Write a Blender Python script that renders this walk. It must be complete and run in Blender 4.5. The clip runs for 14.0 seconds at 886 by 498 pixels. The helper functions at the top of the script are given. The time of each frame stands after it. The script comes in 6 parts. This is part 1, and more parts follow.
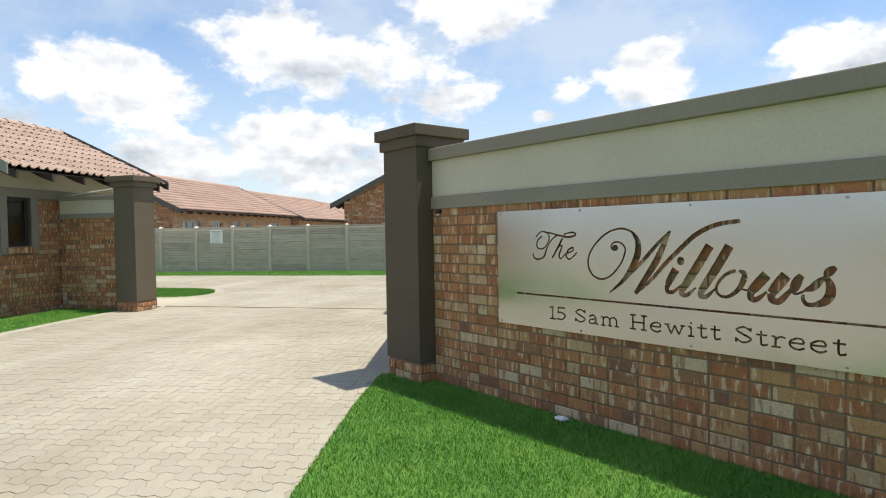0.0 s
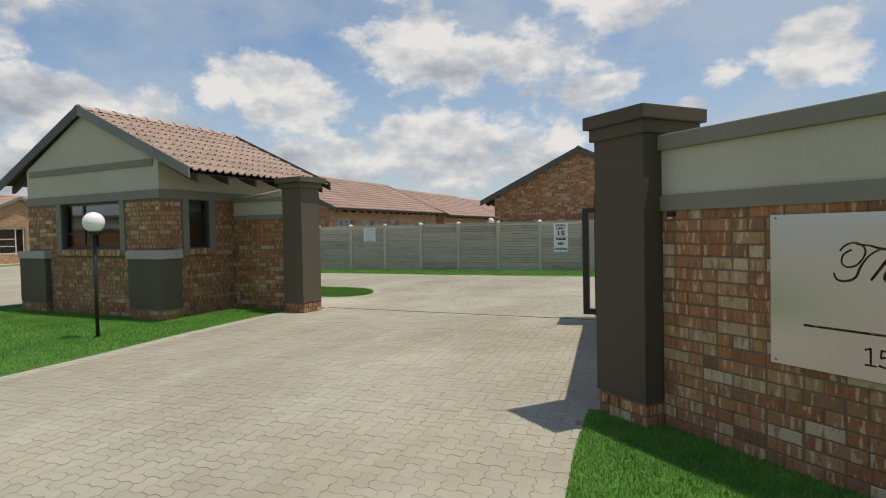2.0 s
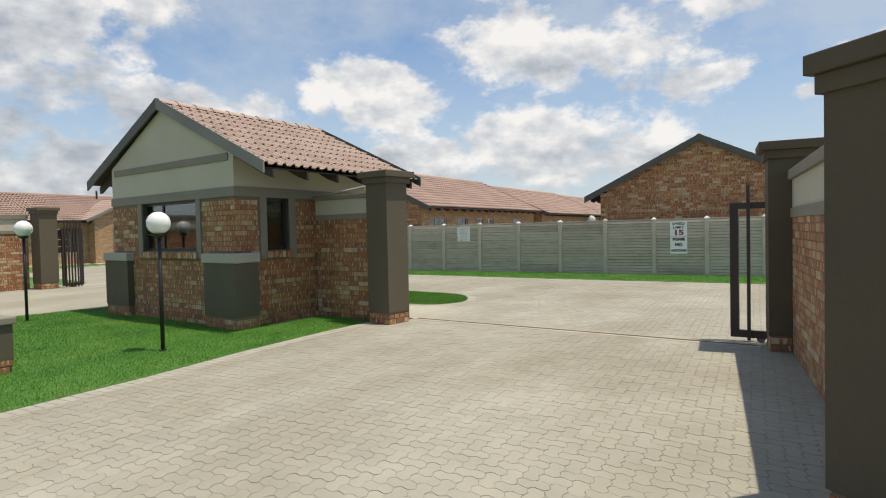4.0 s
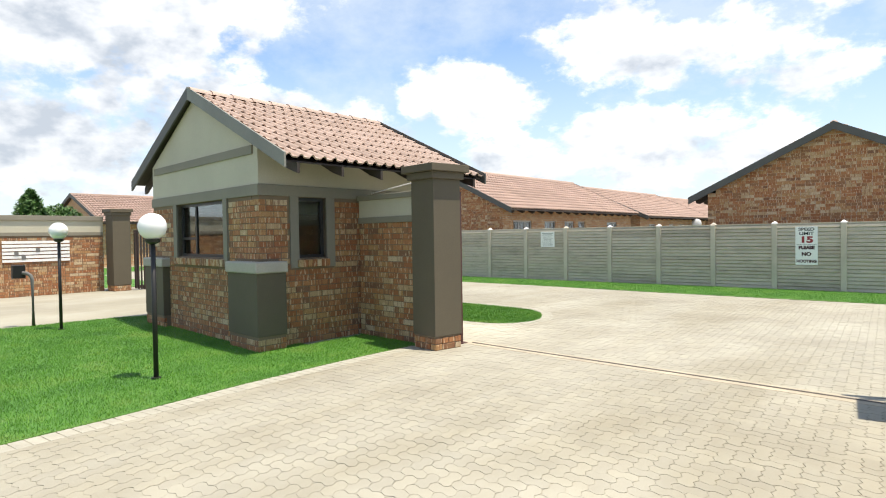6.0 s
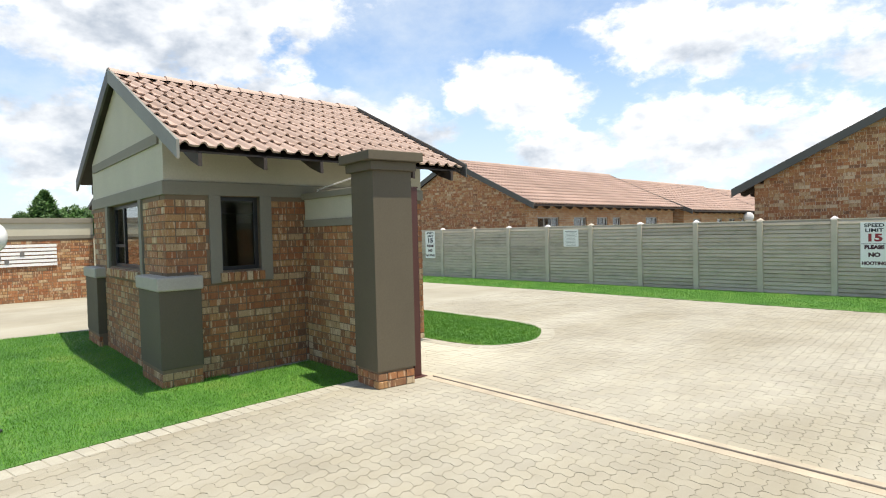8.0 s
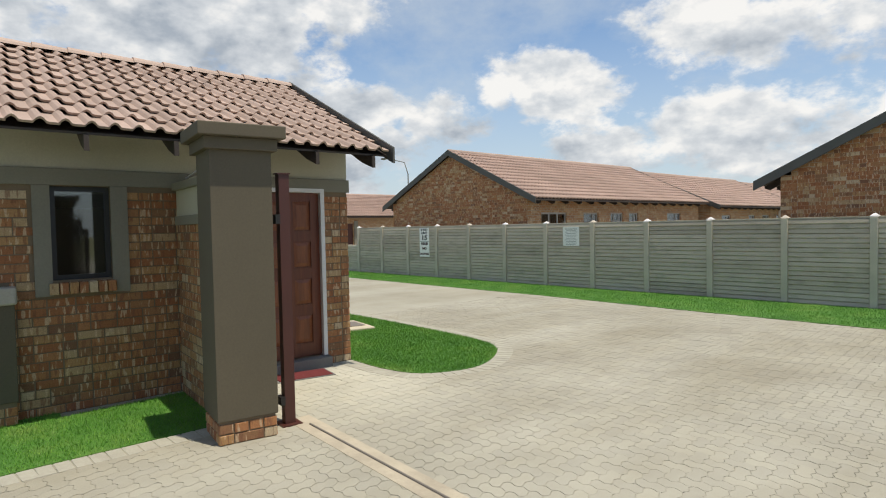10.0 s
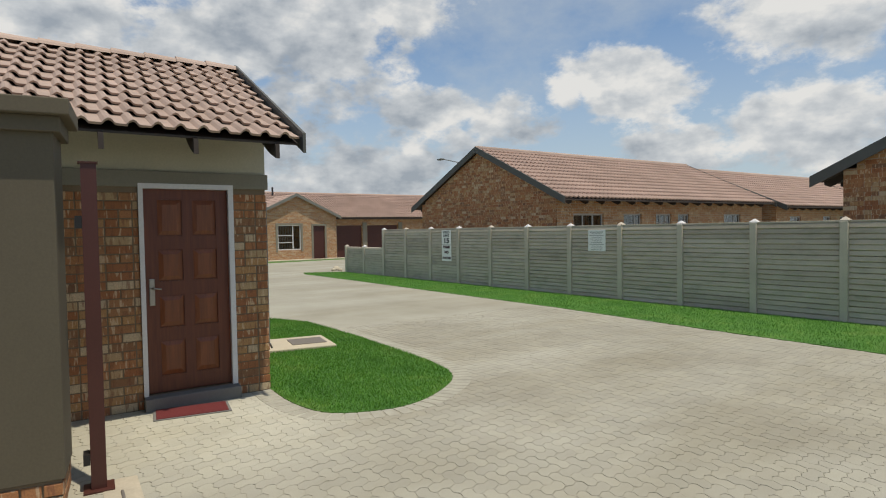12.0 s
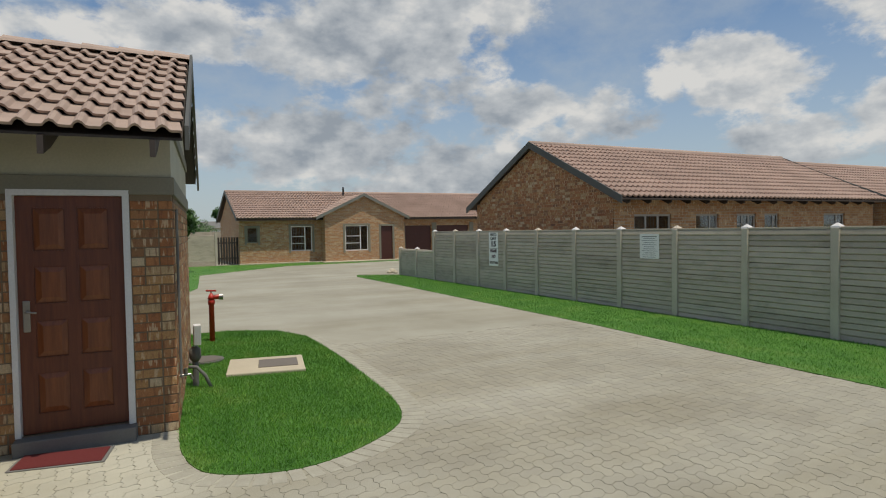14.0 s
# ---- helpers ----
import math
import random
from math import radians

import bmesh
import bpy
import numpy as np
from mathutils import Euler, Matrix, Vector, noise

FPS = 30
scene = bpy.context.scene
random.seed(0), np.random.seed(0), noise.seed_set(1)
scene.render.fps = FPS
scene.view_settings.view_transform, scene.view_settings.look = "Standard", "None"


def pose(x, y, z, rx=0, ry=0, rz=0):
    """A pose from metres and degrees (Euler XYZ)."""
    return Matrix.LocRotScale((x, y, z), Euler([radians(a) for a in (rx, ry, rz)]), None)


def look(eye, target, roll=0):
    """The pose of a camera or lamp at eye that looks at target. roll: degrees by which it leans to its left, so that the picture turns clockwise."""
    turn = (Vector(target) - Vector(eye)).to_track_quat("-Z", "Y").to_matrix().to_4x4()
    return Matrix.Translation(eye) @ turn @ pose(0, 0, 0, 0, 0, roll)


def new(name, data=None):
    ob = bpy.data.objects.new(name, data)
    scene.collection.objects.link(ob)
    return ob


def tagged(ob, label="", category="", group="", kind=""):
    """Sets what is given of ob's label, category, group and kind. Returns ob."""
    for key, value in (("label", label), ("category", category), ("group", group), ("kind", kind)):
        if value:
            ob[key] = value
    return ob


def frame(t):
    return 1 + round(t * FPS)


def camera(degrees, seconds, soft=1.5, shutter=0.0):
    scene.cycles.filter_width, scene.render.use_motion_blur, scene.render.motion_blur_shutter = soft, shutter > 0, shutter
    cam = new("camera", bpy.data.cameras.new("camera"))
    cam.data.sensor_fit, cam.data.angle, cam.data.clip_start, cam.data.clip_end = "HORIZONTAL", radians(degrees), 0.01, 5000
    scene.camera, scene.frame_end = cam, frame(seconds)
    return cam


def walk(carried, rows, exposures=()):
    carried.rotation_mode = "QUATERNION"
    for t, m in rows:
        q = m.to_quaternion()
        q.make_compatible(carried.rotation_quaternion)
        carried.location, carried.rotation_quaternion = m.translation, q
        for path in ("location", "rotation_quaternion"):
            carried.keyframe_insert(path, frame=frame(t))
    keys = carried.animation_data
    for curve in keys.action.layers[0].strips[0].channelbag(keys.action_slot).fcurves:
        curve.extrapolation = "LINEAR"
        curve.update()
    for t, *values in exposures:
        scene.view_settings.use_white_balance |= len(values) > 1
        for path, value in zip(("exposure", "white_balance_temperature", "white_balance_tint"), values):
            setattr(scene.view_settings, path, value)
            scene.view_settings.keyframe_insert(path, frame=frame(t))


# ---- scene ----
from mathutils import geometry

cam = camera(72.2, 14.0, 1.1)
PATH = [
    (0, (0.867, -0.36, 1.347), (0.533, 1.611, 1.294), -1.0),
    (0.5, (0.684, -0.252, 1.383), (0.259, 1.701, 1.328), -1.1),
    (1, (0.469, -0.068, 1.412), (-0.062, 1.859, 1.356), -1.1),
    (1.5, (0.258, 0.113, 1.437), (-0.384, 2.006, 1.379), -1.1),
    (2, (0.076, 0.384, 1.453), (-0.687, 2.231, 1.393), -1.2),
    (2.5, (-0.154, 0.647, 1.477), (-0.975, 2.47, 1.416), -1.2),
    (3, (-0.324, 0.98, 1.478), (-1.193, 2.78, 1.417), -1.1),
    (3.5, (-0.471, 1.363, 1.49), (-1.415, 3.125, 1.428), -1.3),
    (4, (-0.688, 1.752, 1.495), (-1.726, 3.46, 1.436), -1.3),
    (4.2, (-0.809, 1.857, 1.49), (-1.872, 3.551, 1.434), -1.3),
    (6.3, (-1.247, 3.849, 1.564), (-2.564, 5.353, 1.513), -1.2),
    (6.5, (-1.261, 4.015, 1.588), (-2.591, 5.509, 1.53), -1.5),
    (7, (-1.414, 4.559, 1.625), (-2.77, 6.028, 1.567), -1.4),
    (7.5, (-1.455, 5.114, 1.66), (-2.837, 6.559, 1.599), -1.3),
    (8, (-1.588, 5.658, 1.638), (-2.995, 7.079, 1.581), -1.4),
    (8.5, (-1.682, 6.228, 1.629), (-3.107, 7.631, 1.572), -1.3),
    (8.7, (-1.717, 6.476, 1.637), (-3.15, 7.869, 1.574), -1.5),
    (10.8, (-1.956, 8.651, 1.665), (-3.487, 9.936, 1.599), -0.9),
    (11, (-1.963, 8.876, 1.649), (-3.511, 10.141, 1.584), -1.0),
    (11.5, (-2.023, 9.357, 1.646), (-3.608, 10.576, 1.581), -1.0),
    (12, (-2.096, 9.839, 1.669), (-3.716, 11.01, 1.606), -1.0),
    (12.5, (-2.114, 10.33, 1.682), (-3.777, 11.439, 1.619), -1.0),
    (13, (-2.198, 10.774, 1.705), (-3.908, 11.809, 1.643), -1.0),
    (13.5, (-2.293, 11.263, 1.759), (-4.038, 12.238, 1.695), -0.8),
    (14, (-2.462, 11.767, 1.773), (-4.241, 12.679, 1.709), -1.0),
]
walk(cam, [(t, look(eye, target, roll)) for t, eye, target, roll in PATH],
     exposures=[(0, 0.22, 7400, 10), (0.5, 0.02, 7400, 10), (1.5, -0.22, 7400, 10), (2.0, -0.46, 7400, 10), (3, -0.56, 7400, 10), (4.2, -0.12, 7400, 10), (6.3, 0.45, 7400, 10), (7.5, 0.45, 7400, 10), (8.7, 0.1, 7300, 10), (10.8, -0.3, 7300, 8), (14, -0.68, 7300, 8)])

# world, sun
SUN_TO = Vector((0.265, 0.078, 1.0)).normalized()
SUN_EL = math.asin(SUN_TO.z)
SUN_AZ = math.atan2(SUN_TO.x, SUN_TO.y)
world = bpy.data.worlds.new("world")
scene.world = world
world.use_nodes = True


def nodes_of(tree):
    tree.nodes.clear()
    return tree.nodes, tree.links


def build_world():
    N, L = nodes_of(world.node_tree)
    out, bg = N.new("ShaderNodeOutputWorld"), N.new("ShaderNodeBackground")
    sky = N.new("ShaderNodeTexSky")
    sky.sky_type, sky.sun_disc = "NISHITA", False
    sky.sun_elevation, sky.sun_rotation = SUN_EL, SUN_AZ
    sky.air_density, sky.dust_density, sky.ozone_density = 1.0, 0.5, 2.0
    co = N.new("ShaderNodeTexCoord")
    sep = N.new("ShaderNodeSeparateXYZ")
    L.new(co.outputs["Generated"], sep.inputs[0])

    def math_node(op, a, b=None, c=None, clamp=False):
        m = N.new("ShaderNodeMath")
        m.operation, m.use_clamp = op, clamp
        for i, v in enumerate((a, b, c)):
            if v is None:
                continue
            if isinstance(v, (int, float)):
                m.inputs[i].default_value = v
            else:
                L.new(v, m.inputs[i])
        return m.outputs[0]

    def noise_node(scale, detail, rough, off):
        n = N.new("ShaderNodeTexNoise")
        n.inputs["Scale"].default_value, n.inputs["Detail"].default_value, n.inputs["Roughness"].default_value = scale, detail, rough
        mp = N.new("ShaderNodeMapping")
        mp.inputs["Location"].default_value = off
        mp.inputs["Scale"].default_value = (1, 1, 1.7)
        L.new(co.outputs["Generated"], mp.inputs[0]), L.new(mp.outputs[0], n.inputs["Vector"])
        return n.outputs["Fac"]

    big = noise_node(6.0, 10, 0.58, (3.1, 1.7, 0.4))
    bumps = noise_node(20.0, 6, 0.6, (0, 0, 0))
    low_noise = noise_node(11.0, 4, 0.5, (0, 0, 0))
    above = noise_node(11.0, 4, 0.5, (0, 0, 0.06))
    veil = noise_node(3.2, 7, 0.62, (7.0, 2.0, 1.0))
    lift = base = None
    for az, el, wa, we, k, grey in CLOUDS:
        a, e = radians(az), radians(el)
        d = Vector((-math.sin(a) * math.cos(e), math.cos(a) * math.cos(e), math.sin(e)))
        side = Vector((-math.cos(a), -math.sin(a), 0))
        up = side.cross(d)
        up = up if up.z > 0 else -up

        def dot(v):
            n = N.new("ShaderNodeVectorMath")
            n.operation = "DOT_PRODUCT"
            L.new(co.outputs["Generated"], n.inputs[0])
            n.inputs[1].default_value = v
            return n.outputs["Value"]
        s, u, f = dot(side / radians(wa)), dot(up / radians(we)), dot(d)
        r = math_node("ADD", math_node("MULTIPLY", s, s), math_node("MULTIPLY", u, u))
        r = math_node("MULTIPLY", r, -0.62)
        g = math_node("MULTIPLY", math_node("EXPONENT", r), math_node("GREATER_THAN", f, 0.0))
        low = math_node("MULTIPLY", g, math_node("MULTIPLY_ADD", u, -0.55, grey))
        g = math_node("MULTIPLY", g, k)
        lift = g if lift is None else math_node("MAXIMUM", lift, g)
        base = low if base is None else math_node("ADD", base, low)
    rough = math_node("ADD", math_node("MULTIPLY", math_node("SUBTRACT", big, 0.5), 2.6), math_node("MULTIPLY", math_node("SUBTRACT", bumps, 0.5), 1.1))
    field = math_node("ADD", lift, rough)
    ramp = N.new("ShaderNodeValToRGB")
    ramp.color_ramp.elements[0].position, ramp.color_ramp.elements[1].position = 0.36, 0.78
    ramp.color_ramp.interpolation = "EASE"
    L.new(field, ramp.inputs[0])
    thin = N.new("ShaderNodeValToRGB")
    thin.color_ramp.elements[0].position, thin.color_ramp.elements[1].position = 0.37, 0.62
    thin.color_ramp.elements[1].color = (0.62, 0.62, 0.62, 1)
    L.new(veil, thin.inputs[0])
    shade = math_node("ADD", math_node("MULTIPLY", math_node("SUBTRACT", above, low_noise), 1.5), math_node("MULTIPLY", base, 0.5))
    puffs = math_node("MULTIPLY", math_node("SUBTRACT", noise_node(26.0, 5, 0.55, (0, 0, 0.018 * 26)), noise_node(26.0, 5, 0.55, (0, 0, 0))), 0.9)
    shade = math_node("ADD", math_node("ADD", shade, puffs), 0.24, clamp=True)
    tone = N.new("ShaderNodeValToRGB")
    e = tone.color_ramp.elements
    e[0].position, e[1].position = 0.05, 1.0
    e[0].color, e[1].color = (1.0, 1.0, 1.0, 1), (0.42, 0.48, 0.56, 1)
    e.new(0.4).color = (0.74, 0.78, 0.83, 1)
    L.new(shade, tone.inputs[0])
    haze = N.new("ShaderNodeValToRGB")
    haze.color_ramp.elements[0].position, haze.color_ramp.elements[1].position = 0.0, 0.33
    haze.color_ramp.elements[0].color, haze.color_ramp.elements[1].color = (1, 1, 1, 1), (0, 0, 0, 1)
    L.new(sep.outputs[2], haze.inputs[0])
    bright = N.new("ShaderNodeMix")
    bright.data_type, bright.blend_type = "RGBA", "MULTIPLY"
    bright.inputs[0].default_value = 1.0
    L.new(tone.outputs[0], bright.inputs[6])
    bright.inputs[7].default_value = (CLOUD_LIGHT * 0.98, CLOUD_LIGHT * 1.02, CLOUD_LIGHT * 1.10, 1)
    hz = N.new("ShaderNodeMix")
    hz.data_type = "RGBA"
    cover = math_node("MAXIMUM", math_node("MULTIPLY", haze.outputs[0], 0.85), thin.outputs[0])
    L.new(cover, hz.inputs[0])
    deep = N.new("ShaderNodeMix")
    deep.data_type, deep.blend_type = "RGBA", "MULTIPLY"
    deep.inputs[0].default_value = 1.0
    L.new(sky.outputs[0], deep.inputs[6])
    deep.inputs[7].default_value = (0.82, 1.0, 1.18, 1)
    L.new(deep.outputs[2], hz.inputs[6])
    hz.inputs[7].default_value = (CLOUD_LIGHT * 0.60, CLOUD_LIGHT * 0.71, CLOUD_LIGHT * 0.86, 1)
    mix = N.new("ShaderNodeMix")
    mix.data_type = "RGBA"
    L.new(math_node("MULTIPLY", ramp.outputs[0], 0.96), mix.inputs[0])
    L.new(hz.outputs[2], mix.inputs[6]), L.new(bright.outputs[2], mix.inputs[7])
    L.new(mix.outputs[2], bg.inputs[0])
    bg.inputs[1].default_value = SKY_STRENGTH
    L.new(bg.outputs[0], out.inputs[0])


SKY_STRENGTH, CLOUD_LIGHT = 0.15, 7.0
# azimuth from north towards west, height, half width and half height in degrees, weight, greyness
CLOUDS = [(21, 16.3, 9, 3.4, 1.1, 0), (6.3, 20, 6.5, 2.2, 1, 0), (36.8, 12, 5, 3.4, 1.1, 0), (42.7, 11.6, 2, 2, 1, 0), (22.3, 8.3, 7, 2.8, 1.05, 0.1), (32.6, 6.6, 6, 2.0, 1, 0.2),
          (7.3, 12.6, 4, 1.6, 0.95, 0), (-8.8, 12.9, 3, 2.4, 1.05, 0), (-2, 12.4, 1.8, 1.4, 0.95, 0), (-24, 13, 4.5, 2, 1, 0), (0, 10.6, 1.5, 0.8, 0.8, 0), (69.5, 17.5, 11, 4.8, 1.15, 1.0),
          (67, 11.8, 8, 2.6, 1, 0.3), (85.7, 17, 5, 3, 1.1, 0.2), (76, 8, 14, 4.2, 1.1, 0.35), (60, 5.5, 12, 4.2, 1.05, 0.3), (46.4, 9.6, 5, 2.2, 1, 0.1), (56, 11, 5, 2.4, 0.9, 0.3),
          (14, 6.5, 6, 2, 0.85, 0.3), (100, 14, 9, 4, 1, 0.2), (-45, 15, 9, 4, 1, 0)]
build_world()
sun = new("sun", bpy.data.lights.new("sun", "SUN"))
sun.data.energy, sun.data.angle, sun.data.color = 5.0, radians(0.6), (1.0, 0.96, 0.90)
sun.matrix_world = look((0, 0, 30), Vector((0, 0, 30)) - SUN_TO)


# ---- materials ----
def mat_base(name, rough=0.8, metal=0.0):
    m = bpy.data.materials.new(name)
    m.use_nodes = True
    N, L = m.node_tree.nodes, m.node_tree.links
    b = N["Principled BSDF"]
    b.inputs["Roughness"].default_value, b.inputs["Metallic"].default_value = rough, metal
    return m, N, L, b


def ramp_node(N, stops):
    r = N.new("ShaderNodeValToRGB")
    e = r.color_ramp.elements
    while len(e) < len(stops):
        e.new(0.5)
    for el, (p, c) in zip(e, stops):
        el.position, el.color = p, (*c, 1)
    return r


def tex_noise(N, L, vec, scale, detail=4, rough=0.6):
    n = N.new("ShaderNodeTexNoise")
    n.inputs["Scale"].default_value, n.inputs["Detail"].default_value, n.inputs["Roughness"].default_value = scale, detail, rough
    L.new(vec, n.inputs["Vector"])
    return n


def mixc(N, L, fac, a, b, mode="MIX"):
    m = N.new("ShaderNodeMix")
    m.data_type, m.blend_type = "RGBA", mode
    for i, v in ((0, fac), (6, a), (7, b)):
        if isinstance(v, (int, float)):
            m.inputs[i].default_value = v
        elif isinstance(v, tuple):
            m.inputs[i].default_value = (*v, 1)
        else:
            L.new(v, m.inputs[i])
    return m.outputs[2]


def bump(N, L, b, height, strength=0.3, dist=0.01):
    n = N.new("ShaderNodeBump")
    n.inputs["Strength"].default_value, n.inputs["Distance"].default_value = strength, dist
    L.new(height, n.inputs["Height"]), L.new(n.outputs[0], b.inputs["Normal"])


def plain_mat(name, col, rough=0.8, metal=0.0, var=0.12, grain=60.0, stain=1.2, relief=0.15, dist=0.004):
    """A surface with one colour that varies at two scales."""
    m, N, L, b = mat_base(name, rough, metal)
    g = N.new("ShaderNodeNewGeometry")
    fine, wide = tex_noise(N, L, g.outputs["Position"], grain), tex_noise(N, L, g.outputs["Position"], stain, 5)
    lo, hi = tuple(c * (1 - var) for c in col), tuple(min(1, c * (1 + var)) for c in col)
    r = ramp_node(N, [(0.3, lo), (0.7, hi)])
    L.new(wide.outputs["Fac"], r.inputs[0])
    r2 = ramp_node(N, [(0.3, (0.88,) * 3), (0.7, (1.0,) * 3)])
    L.new(fine.outputs["Fac"], r2.inputs[0])
    L.new(mixc(N, L, 1.0, r.outputs[0], r2.outputs[0], "MULTIPLY"), b.inputs["Base Color"])
    bump(N, L, b, fine.outputs["Fac"], relief, dist)
    return m


BRICK_STOPS = [(0.0, (0.34, 0.135, 0.056)), (0.20, (0.41, 0.18, 0.075)), (0.38, (0.28, 0.14, 0.068)), (0.52, (0.43, 0.235, 0.10)),
               (0.66, (0.36, 0.17, 0.075)), (0.78, (0.46, 0.31, 0.165)), (0.90, (0.54, 0.41, 0.26)), (0.96, (0.22, 0.11, 0.06))]


def brick_mat(name, island, lift=1.0):
    m, N, L, b = mat_base(name, 0.9)
    g = N.new("ShaderNodeNewGeometry")
    if island:
        rnd = g.outputs["Random Per Island"]
    else:
        rnd = N.new("ShaderNodeObjectInfo").outputs["Random"]
    r = ramp_node(N, [(p, tuple(min(1, c * lift) for c in col)) for p, col in BRICK_STOPS])
    r.color_ramp.interpolation = "CONSTANT"
    L.new(rnd, r.inputs[0])
    fine = tex_noise(N, L, g.outputs["Position"], 90, 3)
    mp = N.new("ShaderNodeVectorMath")
    mp.operation = "MULTIPLY_ADD"
    mp.inputs[1].default_value = (31, 31, 5.5)
    off = N.new("ShaderNodeVectorMath")
    off.operation = "SCALE"
    off.inputs[0].default_value = (37.0, 11.0, 23.0)
    L.new(rnd, off.inputs["Scale"])
    L.new(g.outputs["Position"], mp.inputs[0]), L.new(off.outputs[0], mp.inputs[2])
    smear = tex_noise(N, L, mp.outputs[0], 1.0, 2, 0.5)
    pick = ramp_node(N, [(0.575, (0, 0, 0)), (0.63, (0.8,) * 3)])
    L.new(smear.outputs["Fac"], pick.inputs[0])
    c = mixc(N, L, pick.outputs[0], r.outputs[0], (0.60 * lift, 0.43 * lift, 0.27 * lift))
    dark = ramp_node(N, [(0.36, (0.6,) * 3), (0.42, (0, 0, 0))])
    L.new(smear.outputs["Fac"], dark.inputs[0])
    c = mixc(N, L, dark.outputs[0], c, (0.22 * lift, 0.09 * lift, 0.048 * lift))
    d = ramp_node(N, [(0.3, (0.75,) * 3), (0.65, (1.05,) * 3)])
    L.new(fine.outputs["Fac"], d.inputs[0])
    L.new(mixc(N, L, 1.0, c, d.outputs[0], "MULTIPLY"), b.inputs["Base Color"])
    bump(N, L, b, fine.outputs["Fac"], 0.5, 0.004)
    return m


def far_brick_mat(name, axis):
    """Brickwork of far buildings; axis is the world axis along the wall."""
    m, N, L, b = mat_base(name, 0.9)
    g = N.new("ShaderNodeNewGeometry")
    sp, cb = N.new("ShaderNodeSeparateXYZ"), N.new("ShaderNodeCombineXYZ")
    L.new(g.outputs["Position"], sp.inputs[0])
    L.new(sp.outputs[axis], cb.inputs[0]), L.new(sp.outputs[2], cb.inputs[1])
    t = N.new("ShaderNodeTexBrick")
    t.inputs["Scale"].default_value = 1.0
    t.inputs["Brick Width"].default_value, t.inputs["Row Height"].default_value = 0.232, 0.083
    t.inputs["Mortar Size"].default_value, t.inputs["Bias"].default_value = 0.006, 0.0
    t.inputs["Color1"].default_value, t.inputs["Color2"].default_value = (0, 0, 0, 1), (1, 1, 1, 1)
    t.inputs["Mortar"].default_value = (0.5, 0.5, 0.5, 1)
    L.new(cb.outputs[0], t.inputs["Vector"])
    r = ramp_node(N, BRICK_STOPS)
    L.new(t.outputs["Color"], r.inputs[0])
    mp = N.new("ShaderNodeMapping")
    mp.inputs["Scale"].default_value = (26, 26, 9)
    L.new(g.outputs["Position"], mp.inputs[0])
    smear = tex_noise(N, L, mp.outputs[0], 1.0, 3, 0.6)
    pick = ramp_node(N, [(0.57, (0, 0, 0)), (0.64, (0.9,) * 3)])
    L.new(smear.outputs["Fac"], pick.inputs[0])
    c = mixc(N, L, pick.outputs[0], mixc(N, L, 0.5, r.outputs[0], (0.39, 0.21, 0.095)), (0.62, 0.48, 0.31))
    c = mixc(N, L, t.outputs["Fac"], c, (0.36, 0.32, 0.26))
    L.new(c, b.inputs["Base Color"])
    bump(N, L, b, t.outputs["Fac"], -0.6, 0.008)
    return m


def tile_mat(name, island):
    m, N, L, b = mat_base(name, 0.75)
    g = N.new("ShaderNodeNewGeometry")
    rnd = g.outputs["Random Per Island"] if island else N.new("ShaderNodeObjectInfo").outputs["Random"]
    r = ramp_node(N, [(0.0, (0.345, 0.250, 0.200)), (0.5, (0.375, 0.276, 0.224)), (1.0, (0.41, 0.303, 0.25))])
    L.new(rnd, r.inputs[0])
    w, f = tex_noise(N, L, g.outputs["Position"], 3, 5), tex_noise(N, L, g.outputs["Position"], 120, 3)
    d = ramp_node(N, [(0.3, (0.85,) * 3), (0.7, (1.08,) * 3)])
    L.new(w.outputs["Fac"], d.inputs[0])
    L.new(mixc(N, L, 1.0, r.outputs[0], d.outputs[0], "MULTIPLY"), b.inputs["Base Color"])
    bump(N, L, b, f.outputs["Fac"], 0.3, 0.003)
    return m


